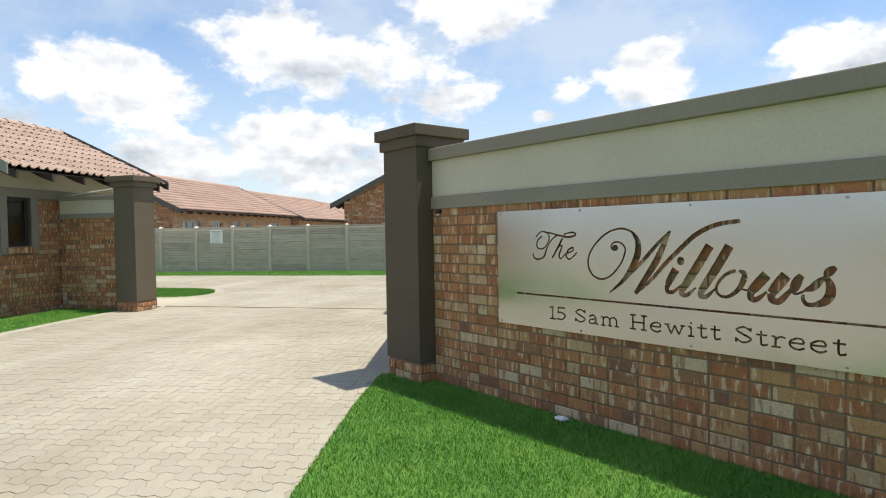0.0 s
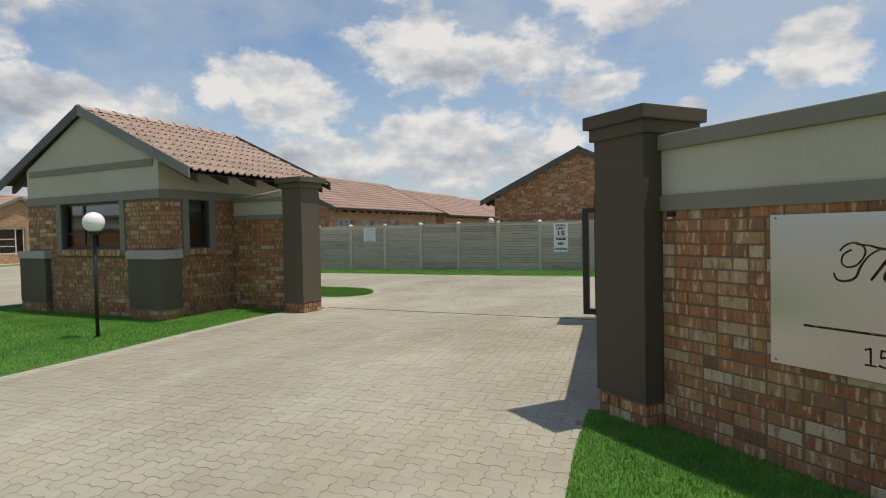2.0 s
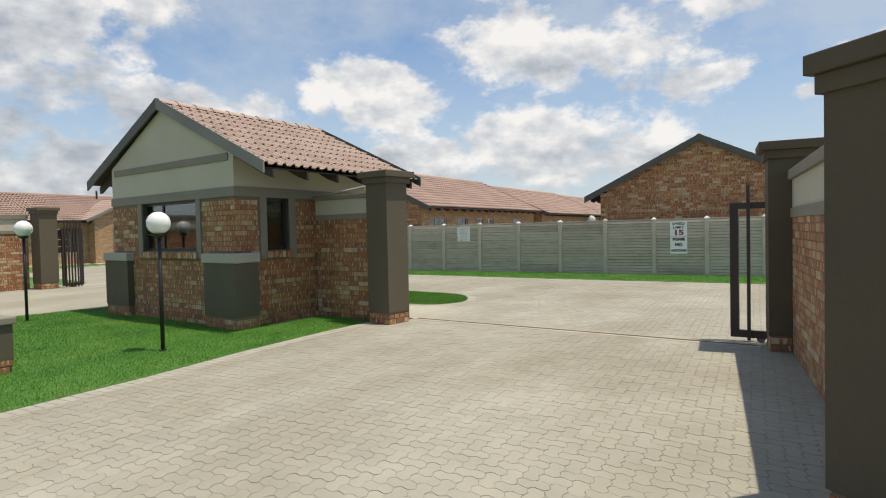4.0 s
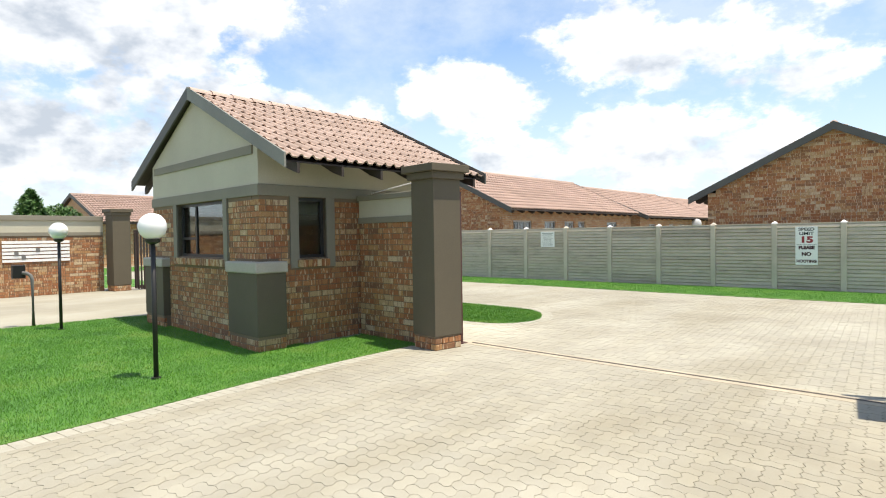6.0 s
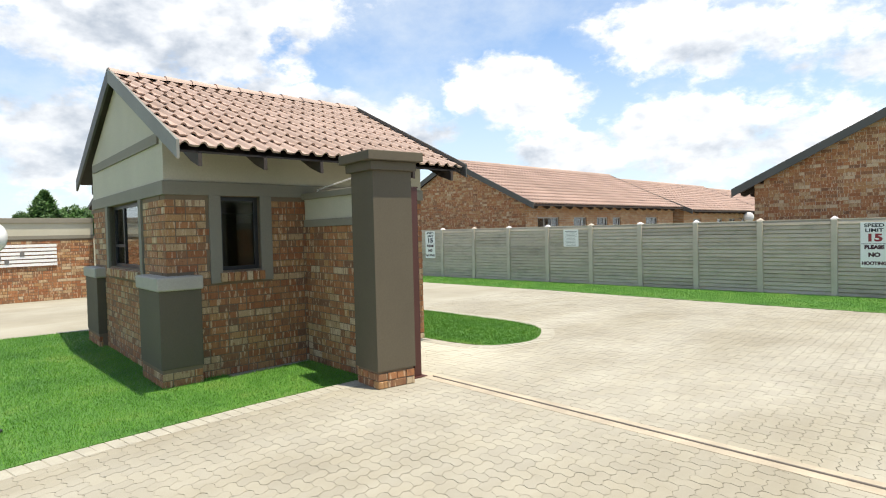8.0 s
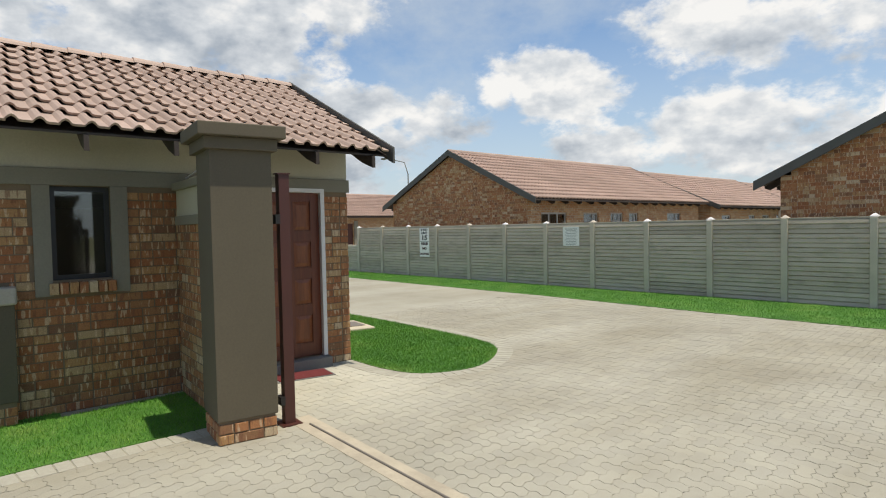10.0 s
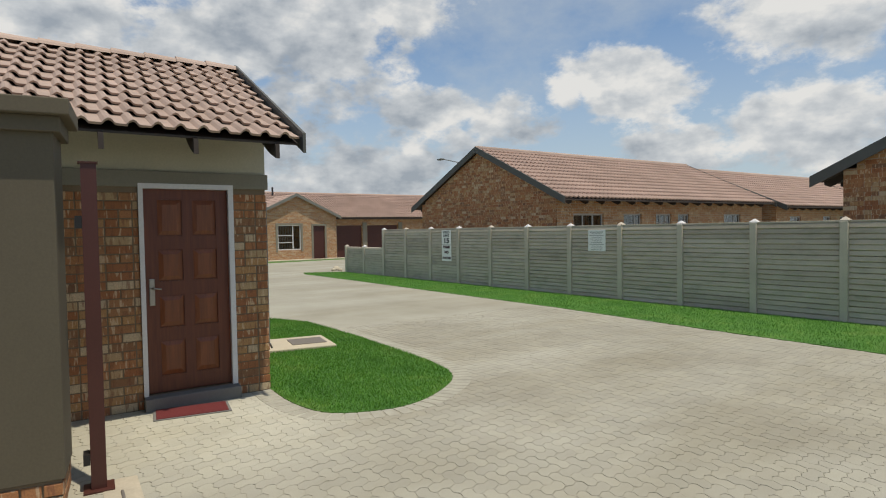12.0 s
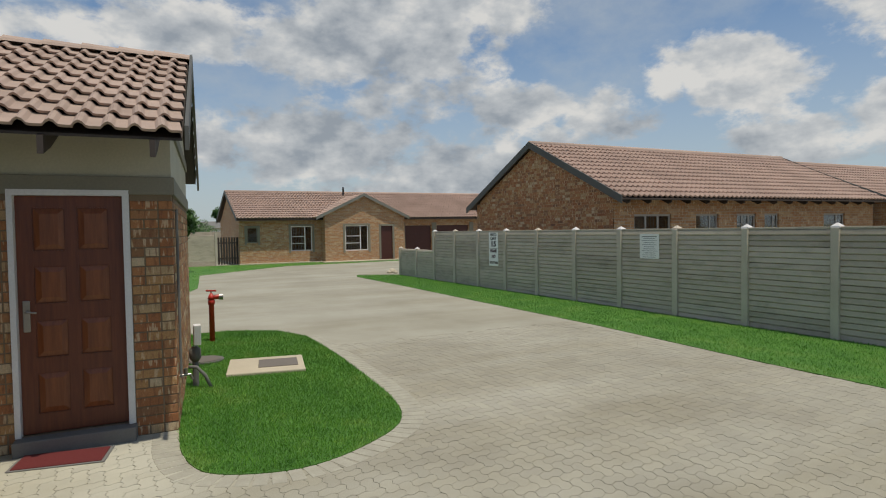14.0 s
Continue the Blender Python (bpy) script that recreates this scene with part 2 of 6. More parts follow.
def paver_mat(name, source):
    m, N, L, b = mat_base(name, 0.85)
    g = N.new("ShaderNodeNewGeometry")
    w, f = tex_noise(N, L, g.outputs["Position"], 0.55, 6), tex_noise(N, L, g.outputs["Position"], 130, 3)
    r = ramp_node(N, [(0.34, (0.296, 0.279, 0.222)), (0.5, (0.334, 0.319, 0.258)), (0.66, (0.378, 0.363, 0.299))])
    L.new(w.outputs["Fac"], r.inputs[0])
    c = r.outputs[0]
    # tyre grime drawn out along the drive
    mp = N.new("ShaderNodeMapping")
    mp.inputs["Scale"].default_value = (0.75, 0.16, 1)
    mp.inputs["Rotation"].default_value = (0, 0, 0.25)
    L.new(g.outputs["Position"], mp.inputs[0])
    worn = ramp_node(N, [(0.36, (0.88, 0.85, 0.79)), (0.54, (1.0, 0.99, 0.975)), (0.7, (1.07, 1.07, 1.07))])
    L.new(tex_noise(N, L, mp.outputs[0], 1.0, 7, 0.62).outputs["Fac"], worn.inputs[0])
    c = mixc(N, L, 1.0, c, worn.outputs[0], "MULTIPLY")
    if source:
        rnd = g.outputs["Random Per Island"] if source == "island" else N.new("ShaderNodeObjectInfo").outputs["Random"]
        v = ramp_node(N, [(0.0, (0.945, 0.945, 0.955)), (1.0, (1.045, 1.04, 1.03))])
        L.new(rnd, v.inputs[0])
        c = mixc(N, L, 1.0, c, v.outputs[0], "MULTIPLY")
    # blocks paler towards a point before the door, with a noisy edge
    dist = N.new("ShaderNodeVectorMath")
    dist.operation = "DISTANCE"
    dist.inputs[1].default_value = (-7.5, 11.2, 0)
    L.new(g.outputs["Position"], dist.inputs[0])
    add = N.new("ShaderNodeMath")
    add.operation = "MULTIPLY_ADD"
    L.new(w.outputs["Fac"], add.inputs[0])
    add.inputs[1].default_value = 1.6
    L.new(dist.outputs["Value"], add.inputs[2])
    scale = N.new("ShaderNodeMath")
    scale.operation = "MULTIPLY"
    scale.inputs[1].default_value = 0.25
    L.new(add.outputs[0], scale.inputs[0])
    paler = ramp_node(N, [(0.35, (1.38, 1.40, 1.42)), (0.62, (1.0, 1.0, 1.0))])
    L.new(scale.outputs[0], paler.inputs[0])
    c = mixc(N, L, 1.0, c, paler.outputs[0], "MULTIPLY")
    d = ramp_node(N, [(0.3, (0.88,) * 3), (0.7, (1.05,) * 3)])
    L.new(f.outputs["Fac"], d.inputs[0])
    L.new(mixc(N, L, 1.0, c, d.outputs[0], "MULTIPLY"), b.inputs["Base Color"])
    bump(N, L, b, f.outputs["Fac"], 0.4, 0.003)
    return m


def precast_mat():
    """Precast slabs: each a little different, with dirt along their ribs."""
    m, N, L, b = mat_base("precast_concrete", 0.88)
    g = N.new("ShaderNodeNewGeometry")
    r = ramp_node(N, [(0.0, (0.43, 0.37, 0.295)), (0.5, (0.50, 0.43, 0.34)), (1.0, (0.55, 0.48, 0.385))])
    L.new(N.new("ShaderNodeObjectInfo").outputs["Random"], r.inputs[0])
    mp = N.new("ShaderNodeMapping")
    mp.inputs["Scale"].default_value = (2.2, 2.2, 7)
    L.new(g.outputs["Position"], mp.inputs[0])
    runs, fine = tex_noise(N, L, mp.outputs[0], 1.0, 6, 0.7), tex_noise(N, L, g.outputs["Position"], 70, 4)
    v = ramp_node(N, [(0.34, (0.80, 0.81, 0.79)), (0.50, (1.0, 1.0, 1.0)), (0.68, (1.06, 1.06, 1.05))])
    L.new(runs.outputs["Fac"], v.inputs[0])
    q = ramp_node(N, [(0.3, (0.86,) * 3), (0.7, (1.0,) * 3)])
    L.new(fine.outputs["Fac"], q.inputs[0])
    c = mixc(N, L, 1.0, r.outputs[0], v.outputs[0], "MULTIPLY")
    L.new(mixc(N, L, 1.0, c, q.outputs[0], "MULTIPLY"), b.inputs["Base Color"])
    bump(N, L, b, fine.outputs["Fac"], 0.3, 0.004)
    return m


def bed_mat():
    """Joint sand: pale where it fills the joints, dark where it is washed out."""
    m, N, L, b = mat_base("paving_sand", 0.95)
    g = N.new("ShaderNodeNewGeometry")
    n = tex_noise(N, L, g.outputs["Position"], 0.8, 9, 0.72)
    r = ramp_node(N, [(0.46, (0.325, 0.305, 0.245)), (0.55, (0.25, 0.23, 0.175)), (0.62, (0.10, 0.09, 0.065))])
    L.new(n.outputs["Fac"], r.inputs[0]), L.new(r.outputs[0], b.inputs["Base Color"])
    bump(N, L, b, n.outputs["Fac"], 0.3, 0.004)
    return m


def grass_mat(name, island):
    m, N, L, b = mat_base(name, 0.6)
    g = N.new("ShaderNodeNewGeometry")
    w = tex_noise(N, L, g.outputs["Position"], 1.3, 6, 0.65)
    r = ramp_node(N, [(0.3, (0.045, 0.17, 0.014)), (0.52, (0.078, 0.235, 0.024)), (0.70, (0.135, 0.265, 0.042))])
    L.new(w.outputs["Fac"], r.inputs[0])
    c = r.outputs[0]
    if island:
        v = ramp_node(N, [(0.0, (0.8, 0.85, 0.8)), (0.8, (1.25, 1.15, 1.1)), (1.0, (2.3, 1.6, 1.6))])
        L.new(g.outputs["Random Per Island"], v.inputs[0])
        c = mixc(N, L, 1.0, c, v.outputs[0], "MULTIPLY")
        b.inputs["Subsurface Weight"].default_value = 0.0
    else:
        f = tex_noise(N, L, g.outputs["Position"], 70, 4, 0.7)
        v = ramp_node(N, [(0.3, (0.5, 0.5, 0.5)), (0.7, (1.2, 1.2, 1.1))])
        L.new(f.outputs["Fac"], v.inputs[0])
        c = mixc(N, L, 1.0, c, v.outputs[0], "MULTIPLY")
        bump(N, L, b, f.outputs["Fac"], 0.8, 0.02)
    L.new(c, b.inputs["Base Color"])
    return m


M_BRICK, M_BRICKS = brick_mat("brick", False), brick_mat("brick_joined", True)
M_FARX, M_FARY = far_brick_mat("brickwork_x", 0), far_brick_mat("brickwork_y", 1)
M_MORTAR = plain_mat("mortar", (0.20, 0.146, 0.094), 0.95)
M_DARK = plain_mat("dark_plaster", (0.108, 0.089, 0.057), 0.75, var=0.08)
M_BROWN = plain_mat("dark_brown_plaster", (0.088, 0.068, 0.042), 0.8, var=0.10)
M_BAND = plain_mat("grey_plaster", (0.235, 0.215, 0.165), 0.8, var=0.07)
M_CREAM = plain_mat("cream_plaster", (0.50, 0.47, 0.36), 0.8, var=0.06)
M_PLINTHCAP = plain_mat("light_grey_plaster", (0.43, 0.395, 0.33), 0.8)
M_TILE, M_TILES = tile_mat("roof_tile", False), plain_mat("roof_tiles_joined", (0.42, 0.295, 0.24), 0.75, var=0.14, grain=9, stain=0.8)
M_RIDGE = plain_mat("ridge_tile", (0.45, 0.335, 0.275), 0.8)
M_BARGE = plain_mat("barge_board", (0.085, 0.085, 0.075), 0.6, grain=40)
M_BARGEN = plain_mat("barge_board_grey", (0.20, 0.20, 0.17), 0.6, grain=40)
M_TIMBER = plain_mat("dark_timber", (0.045, 0.032, 0.025), 0.7)
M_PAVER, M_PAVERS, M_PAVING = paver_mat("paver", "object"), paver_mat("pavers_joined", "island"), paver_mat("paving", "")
M_BED = bed_mat()
M_KERB = plain_mat("kerb_block", (0.37, 0.352, 0.285), 0.9, var=0.12, stain=6)
M_LAWN, M_BLADE = grass_mat("lawn", False), grass_mat("grass_blades", True)
M_VELD = plain_mat("veld", (0.20, 0.20, 0.10), 0.95, var=0.3, stain=0.05)
M_FENCE = precast_mat()
M_POST = plain_mat("precast_post", (0.54, 0.475, 0.385), 0.85, var=0.12, stain=2)
M_WHITE = plain_mat("white_paint", (0.72, 0.70, 0.68), 0.5, var=0.05)
M_CONC = plain_mat("concrete", (0.50, 0.44, 0.33), 0.9, var=0.1)
M_STRIP = plain_mat("stained_concrete", (0.42, 0.365, 0.275), 0.9, var=0.2, stain=3)
M_GREY = plain_mat("grey_cement", (0.17, 0.165, 0.155), 0.85)
M_IRON = plain_mat("cast_iron", (0.16, 0.14, 0.12), 0.75)
M_GATE = plain_mat("gate_paint", (0.036, 0.021, 0.016), 0.5, relief=0.05)
M_MAROON = plain_mat("maroon_steel", (0.075, 0.022, 0.016), 0.45, relief=0.05)
M_RED = plain_mat("red_paint", (0.50, 0.03, 0.015), 0.4, relief=0.05)
M_BRASS = plain_mat("chrome", (0.34, 0.32, 0.29), 0.35, 1.0, relief=0.0)
M_WINFRAME = plain_mat("dark_window_frame", (0.03, 0.03, 0.03), 0.4, relief=0.03)
M_BLACK = plain_mat("black_paint", (0.015, 0.014, 0.013), 0.5, relief=0.03)
M_MAT = plain_mat("red_doormat", (0.13, 0.018, 0.018), 0.95, grain=300, relief=0.6)
M_INNER = plain_mat("inner_wall", (0.45, 0.43, 0.38), 0.9)
M_LETTER = plain_mat("sign_letters", (0.03, 0.03, 0.035), 0.6, relief=0.0)
M_LETDARK = plain_mat("sign_letters_maroon", (0.07, 0.02, 0.025), 0.6, relief=0.0)
M_LETRED = plain_mat("sign_red", (0.32, 0.03, 0.035), 0.6, relief=0.0)
M_SIGN = plain_mat("sign_board", (0.86, 0.85, 0.82), 0.5, var=0.03, relief=0.02)
M_CURTAIN = plain_mat("curtain", (0.45, 0.44, 0.40), 0.95, grain=15)
M_FRAMEGREY = plain_mat("grey_window_frame", (0.36, 0.35, 0.33), 0.5)
M_TRUNK = plain_mat("bark", (0.12, 0.09, 0.06), 0.95)
M_LEAF = plain_mat("leaf", (0.06, 0.14, 0.03), 0.6, var=0.35, stain=3)


def wood_mat():
    m, N, L, b = mat_base("varnished_wood", 0.45)
    g = N.new("ShaderNodeNewGeometry")
    mp = N.new("ShaderNodeMapping")
    mp.inputs["Scale"].default_value = (30, 30, 2.0)
    L.new(g.outputs["Position"], mp.inputs[0])
    n = tex_noise(N, L, mp.outputs[0], 1.0, 6, 0.7)
    r = ramp_node(N, [(0.3, (0.085, 0.018, 0.007)), (0.7, (0.165, 0.040, 0.013))])
    L.new(n.outputs["Fac"], r.inputs[0]), L.new(r.outputs[0], b.inputs["Base Color"])
    bump(N, L, b, n.outputs["Fac"], 0.1, 0.002)
    return m


def wood_panel_mat():
    m, N, L, b = mat_base("varnished_wood_panel", 0.4)
    g = N.new("ShaderNodeNewGeometry")
    mp = N.new("ShaderNodeMapping")
    mp.inputs["Scale"].default_value = (25, 25, 2.5)
    L.new(g.outputs["Position"], mp.inputs[0])
    n = tex_noise(N, L, mp.outputs[0], 1.0, 6, 0.7)
    r = ramp_node(N, [(0.3, (0.135, 0.033, 0.009)), (0.7, (0.24, 0.070, 0.02))])
    L.new(n.outputs["Fac"], r.inputs[0]), L.new(r.outputs[0], b.inputs["Base Color"])
    return m


def glass_mat():
    m, N, L, b = mat_base("window_glass", 0.03)
    b.inputs["Base Color"].default_value = (0.5, 0.53, 0.52, 1)
    b.inputs["Transmission Weight"].default_value = 1.0
    b.inputs["IOR"].default_value = 1.9
    return m


def steel_mat():
    m, N, L, b = mat_base("brushed_steel", 0.24, 1.0)
    g = N.new("ShaderNodeNewGeometry")
    mp = N.new("ShaderNodeMapping")
    mp.inputs["Scale"].default_value = (3, 3, 160)
    L.new(g.outputs["Position"], mp.inputs[0])
    n, w = tex_noise(N, L, mp.outputs[0], 1.0, 3), tex_noise(N, L, g.outputs["Position"], 1.5, 5)
    r = ramp_node(N, [(0.3, (0.12,) * 3), (0.7, (0.25,) * 3)])
    L.new(w.outputs["Fac"], r.inputs[0]), L.new(r.outputs[0], b.inputs["Roughness"])
    b.inputs["Base Color"].default_value = (0.44, 0.44, 0.43, 1)
    bump(N, L, b, n.outputs["Fac"], 0.05, 0.001)
    return m


def opal_mat():
    m, N, L, b = mat_base("opal_globe", 0.25)
    b.inputs["Base Color"].default_value = (0.82, 0.82, 0.80, 1)
    b.inputs["Subsurface Weight"].default_value = 1.0
    b.inputs["Subsurface Radius"].default_value = (0.4, 0.4, 0.4)
    return m


M_WOOD, M_PANEL, M_GLASS, M_STEEL, M_OPAL = wood_mat(), wood_panel_mat(), glass_mat(), steel_mat(), opal_mat()


# ---- builders ----
def root_off(ob):
    p = Vector((0, 0, 0))
    while ob is not None:
        p += ob.matrix_basis.translation
        ob = ob.parent
    return p


def mesh_ob(name, bm, material, smooth=False):
    bmesh.ops.recalc_face_normals(bm, faces=bm.faces)
    me = bpy.data.meshes.new(name)
    bm.to_mesh(me)
    bm.free()
    me.materials.append(material)
    if smooth:
        for p in me.polygons:
            p.use_smooth = True
    return new(name, me)


def thing(name, at, label="", category="", group="", kind=""):
    ob = new(name)
    ob.location = at
    ob.empty_display_size = 0.2
    return tagged(ob, label, category, group, kind)


def part(name, bm, material, parent, label="", smooth=False, kind=""):
    """One mesh, drawn in world places, under a thing or a part."""
    ob = mesh_ob(name, bm, material, smooth)
    ob.data.transform(Matrix.Translation(-root_off(parent)))
    ob.parent = parent
    return tagged(ob, label, kind=kind)


def solid(name, bm, material, label="", category="", kind="", smooth=False):
    return tagged(mesh_ob(name, bm, material, smooth), label, category, kind=kind)


def bx(bm, lo, hi, M=None, bevel=0.0):
    """A box from lo to hi, in the frame M (a matrix or a mapping of points)."""
    vs = []
    for z in (lo[2], hi[2]):
        for x, y in ((lo[0], lo[1]), (hi[0], lo[1]), (hi[0], hi[1]), (lo[0], hi[1])):
            p = Vector((x, y, z))
            vs.append(bm.verts.new(M(p) if callable(M) else (M @ p if M else p)))
    fs = [bm.faces.new([vs[i] for i in f]) for f in ((3, 2, 1, 0), (4, 5, 6, 7), (0, 1, 5, 4), (1, 2, 6, 5), (2, 3, 7, 6), (3, 0, 4, 7))]
    if bevel:
        es = {e for f in fs for e in f.edges}
        bmesh.ops.bevel(bm, geom=list(es), offset=bevel, segments=2, affect="EDGES", profile=0.5)
    return bm


def box(lo, hi, M=None, bevel=0.0):
    return bx(bmesh.new(), lo, hi, M, bevel)


def tube(bm, pts, r, seg=12, cap=True):
    """A tube along the points; r one radius or one for each point."""
    pts = [Vector(p) for p in pts]
    rs = r if isinstance(r, (list, tuple)) else [r] * len(pts)
    rings = []
    for i, p in enumerate(pts):
        d = (pts[min(i + 1, len(pts) - 1)] - pts[max(i - 1, 0)]).normalized()
        q = d.to_track_quat("Z", "Y")
        rings.append([bm.verts.new(p + q @ Vector((rs[i] * math.cos(a), rs[i] * math.sin(a), 0))) for a in (2 * math.pi * k / seg for k in range(seg))])
    for a, b in zip(rings, rings[1:]):
        for k in range(seg):
            bm.faces.new((a[k], a[(k + 1) % seg], b[(k + 1) % seg], b[k]))
    if cap:
        bm.faces.new(rings[0][::-1]), bm.faces.new(rings[-1])
    return bm


def prism(bm, outline, z0, z1, M=None):
    """A slab with a plan outline (x, y) or, through M, any other."""
    f = (lambda p: M(p)) if callable(M) else ((lambda p: M @ p) if M else (lambda p: p))
    a = [bm.verts.new(f(Vector((x, y, z0)))) for x, y in outline]
    b = [bm.verts.new(f(Vector((x, y, z1)))) for x, y in outline]
    n = len(a)
    bm.faces.new(a[::-1]), bm.faces.new(b)
    for i in range(n):
        bm.faces.new((a[i], a[(i + 1) % n], b[(i + 1) % n], b[i]))
    return bm


def raw_mesh(name, verts, faces, material):
    me = bpy.data.meshes.new(name)
    me.from_pydata(verts, [], faces)
    me.materials.append(material)
    return new(name, me)


def wall_grid(bm, M, s0, s1, z0, z1, th, openings=(), top=None):
    """A wall with real openings. M maps (along, depth, height); openings are (s0, s1, z0, z1)."""
    xs = sorted({s0, s1, *[o[0] for o in openings], *[o[1] for o in openings]})
    zs = sorted({z0, z1, *[o[2] for o in openings], *[o[3] for o in openings]})

    def full(i, j):
        if not (0 <= i < len(xs) - 1 and 0 <= j < len(zs) - 1):
            return False
        x, z = (xs[i] + xs[i + 1]) / 2, (zs[j] + zs[j + 1]) / 2
        return not any(o[0] < x < o[1] and o[2] < z < o[3] for o in openings)

    def quad(*ps):
        bm.faces.new([bm.verts.new(M(Vector(p))) for p in ps])
    for i in range(len(xs) - 1):
        for j in range(len(zs) - 1):
            if not full(i, j):
                continue
            a, b, c, d = xs[i], xs[i + 1], zs[j], zs[j + 1]
            quad((a, 0, c), (b, 0, c), (b, 0, d), (a, 0, d))
            quad((a, th, c), (a, th, d), (b, th, d), (b, th, c))
            if not full(i - 1, j):
                quad((a, 0, c), (a, 0, d), (a, th, d), (a, th, c))
            if not full(i + 1, j):
                quad((b, 0, c), (b, th, c), (b, th, d), (b, 0, d))
            if not full(i, j - 1):
                quad((a, 0, c), (a, th, c), (b, th, c), (b, 0, c))
            if not full(i, j + 1):
                quad((a, 0, d), (b, 0, d), (b, th, d), (a, th, d))
    bmesh.ops.remove_doubles(bm, verts=bm.verts, dist=1e-5)
    return bm


BRICK_L, BRICK_H, JOINT = 0.222, 0.073, 0.010
brick_meshes = {}


def brick_mesh(length):
    key = round(length, 3)
    if key not in brick_meshes:
        bm = bmesh.new()
        bx(bm, (-length / 2, 0, -BRICK_H / 2), (length / 2, 0.05, BRICK_H / 2))
        front = [e for e in bm.edges if all(v.co.y < 0.01 for v in e.verts)]
        bmesh.ops.bevel(bm, geom=front, offset=0.005, segments=1, affect="EDGES")
        bmesh.ops.recalc_face_normals(bm, faces=bm.faces)
        me = bpy.data.meshes.new("brick")
        bm.to_mesh(me)
        bm.free()
        me.materials.append(M_BRICK)
        brick_meshes[key] = me
    return brick_meshes[key]


brick_jobs = []


def lay_bricks(parent, M, s0, s1, z0, z1, skip=(), near=None, seed=1, proud=0.006, top=None, most=300):
    """Notes a face of brickwork: M maps (along, depth, height), depth into the wall; skip are boxes (s0, s1, z0, z1).
    near: the place along the face round which the bricks are laid singly. top: height of the wall at a place along it."""
    brick_jobs.append((parent, M, s0, s1, z0, z1, skip, near, seed, proud, top, most))


def bricks_of(job):
    parent, M, s0, s1, z0, z1, skip, near, seed, proud, top, most = job
    rnd = random.Random(seed)
    rows, z, k = [], z0 + JOINT / 2 + BRICK_H / 2, 0
    while z + BRICK_H / 2 <= z1 + 0.012:
        s = s0
        first = True
        while s < s1 - 0.03:
            length = 0.106 if rnd.random() < 0.38 else BRICK_L
            if first and k % 2:
                length = 0.106
            first = False
            end = min(s + length, s1)
            spans = [(s, end)]
            for a, b, c, d in skip:
                if z + BRICK_H / 2 > c + 0.01 and z - BRICK_H / 2 < d - 0.01:
                    nxt = []
                    for p, q in spans:
                        if q <= a or p >= b:
                            nxt.append((p, q))
                        else:
                            if p < a:
                                nxt.append((p, a))
                            if q > b:
                                nxt.append((b, q))
                    spans = nxt
            for p, q in spans:
                if q - p > 0.035 and (top is None or z + 0.03 < min(top(p), top(q))):
                    rows.append(((p + q) / 2, z, round((q - p) / 0.004) * 0.004, rnd.uniform(-0.002, 0.003), rnd.uniform(-0.4, 0.4)))
            s = end + JOINT
        z += BRICK_H + JOINT
        k += 1
    return rows


def build_bricks():
    for job in brick_jobs:
        parent, M, near, proud, most = job[0], job[1], job[7], job[9], job[11]
        rows = bricks_of(job)
        if near is None:
            single, rest = [], rows
        else:
            rows.sort(key=lambda r: abs(r[0] - near))
            single, rest = rows[:most], rows[most:]
        o, ex, ey = M(Vector((0, 0, 0))), M(Vector((1, 0, 0))), M(Vector((0, 1, 0)))
        ax = (ex - o).normalized()
        az = Vector((0, 0, 1))
        ay = az.cross(ax)
        if ay.dot(ey - o) < 0:
            ay, ax = -ay, -ax
        turn = Matrix((ax, ay, az)).transposed().to_4x4()
        off = root_off(parent)
        for s, z, length, out, tilt in single:
            ob = new("brick", brick_mesh(length))
            ob.parent = parent
            p = M(Vector((s, -proud - out, z)))
            ob.matrix_basis = Matrix.Translation(p - off) @ turn @ Matrix.Rotation(radians(tilt), 4, "Y")
        if rest:
            vs, fs = [], []
            for s, z, length, out, tilt in rest:
                h, l, n = BRICK_H / 2, length / 2, len(vs)
                c = 0.004
                y0, y1 = -proud - out, 0.03
                for a, b, y in ((l - c, h - c, y0), (l, h, y0 + c), (l, h, y1)):
                    vs += [M(Vector((s + sx * a, y, z + sz * b))) - off for sx, sz in ((-1, -1), (1, -1), (1, 1), (-1, 1))]
                fs.append((n, n + 1, n + 2, n + 3))
                for r in (0, 4):
                    fs += [(n + r + i, n + r + 4 + i, n + r + 4 + (i + 1) % 4, n + r + (i + 1) % 4) for i in range(4)]
            ob = raw_mesh("brickwork", vs, fs, M_BRICKS)
            ob.parent = parent
            tagged(ob, kind="stuff")


# ---- plan of the entrance ----
D1 = Vector((math.cos(radians(41)), -math.sin(radians(41)), 0))
N1 = Vector((-math.sin(radians(41)), -math.cos(radians(41)), 0))
SIGN_O = N1 * -3.707


def SG(p):
    """Sign wall: along, depth from its face, height."""
    return SIGN_O + D1 * p.x - N1 * p.y + Vector((0, 0, p.z))


SIDE_A, SIDE_B = Vector((-0.340, 5.60, 0)), Vector((-0.881, 9.80, 0))
SIDE_D = (SIDE_B - SIDE_A).normalized()
SIDE_L = (SIDE_B - SIDE_A).length


def SD(p):
    """Side wall, seen from the drive: along from its southern end, depth eastwards."""
    return SIDE_A + SIDE_D * p.x + Vector((SIDE_D.y, -SIDE_D.x, 0)) * p.y + Vector((0, 0, p.z))


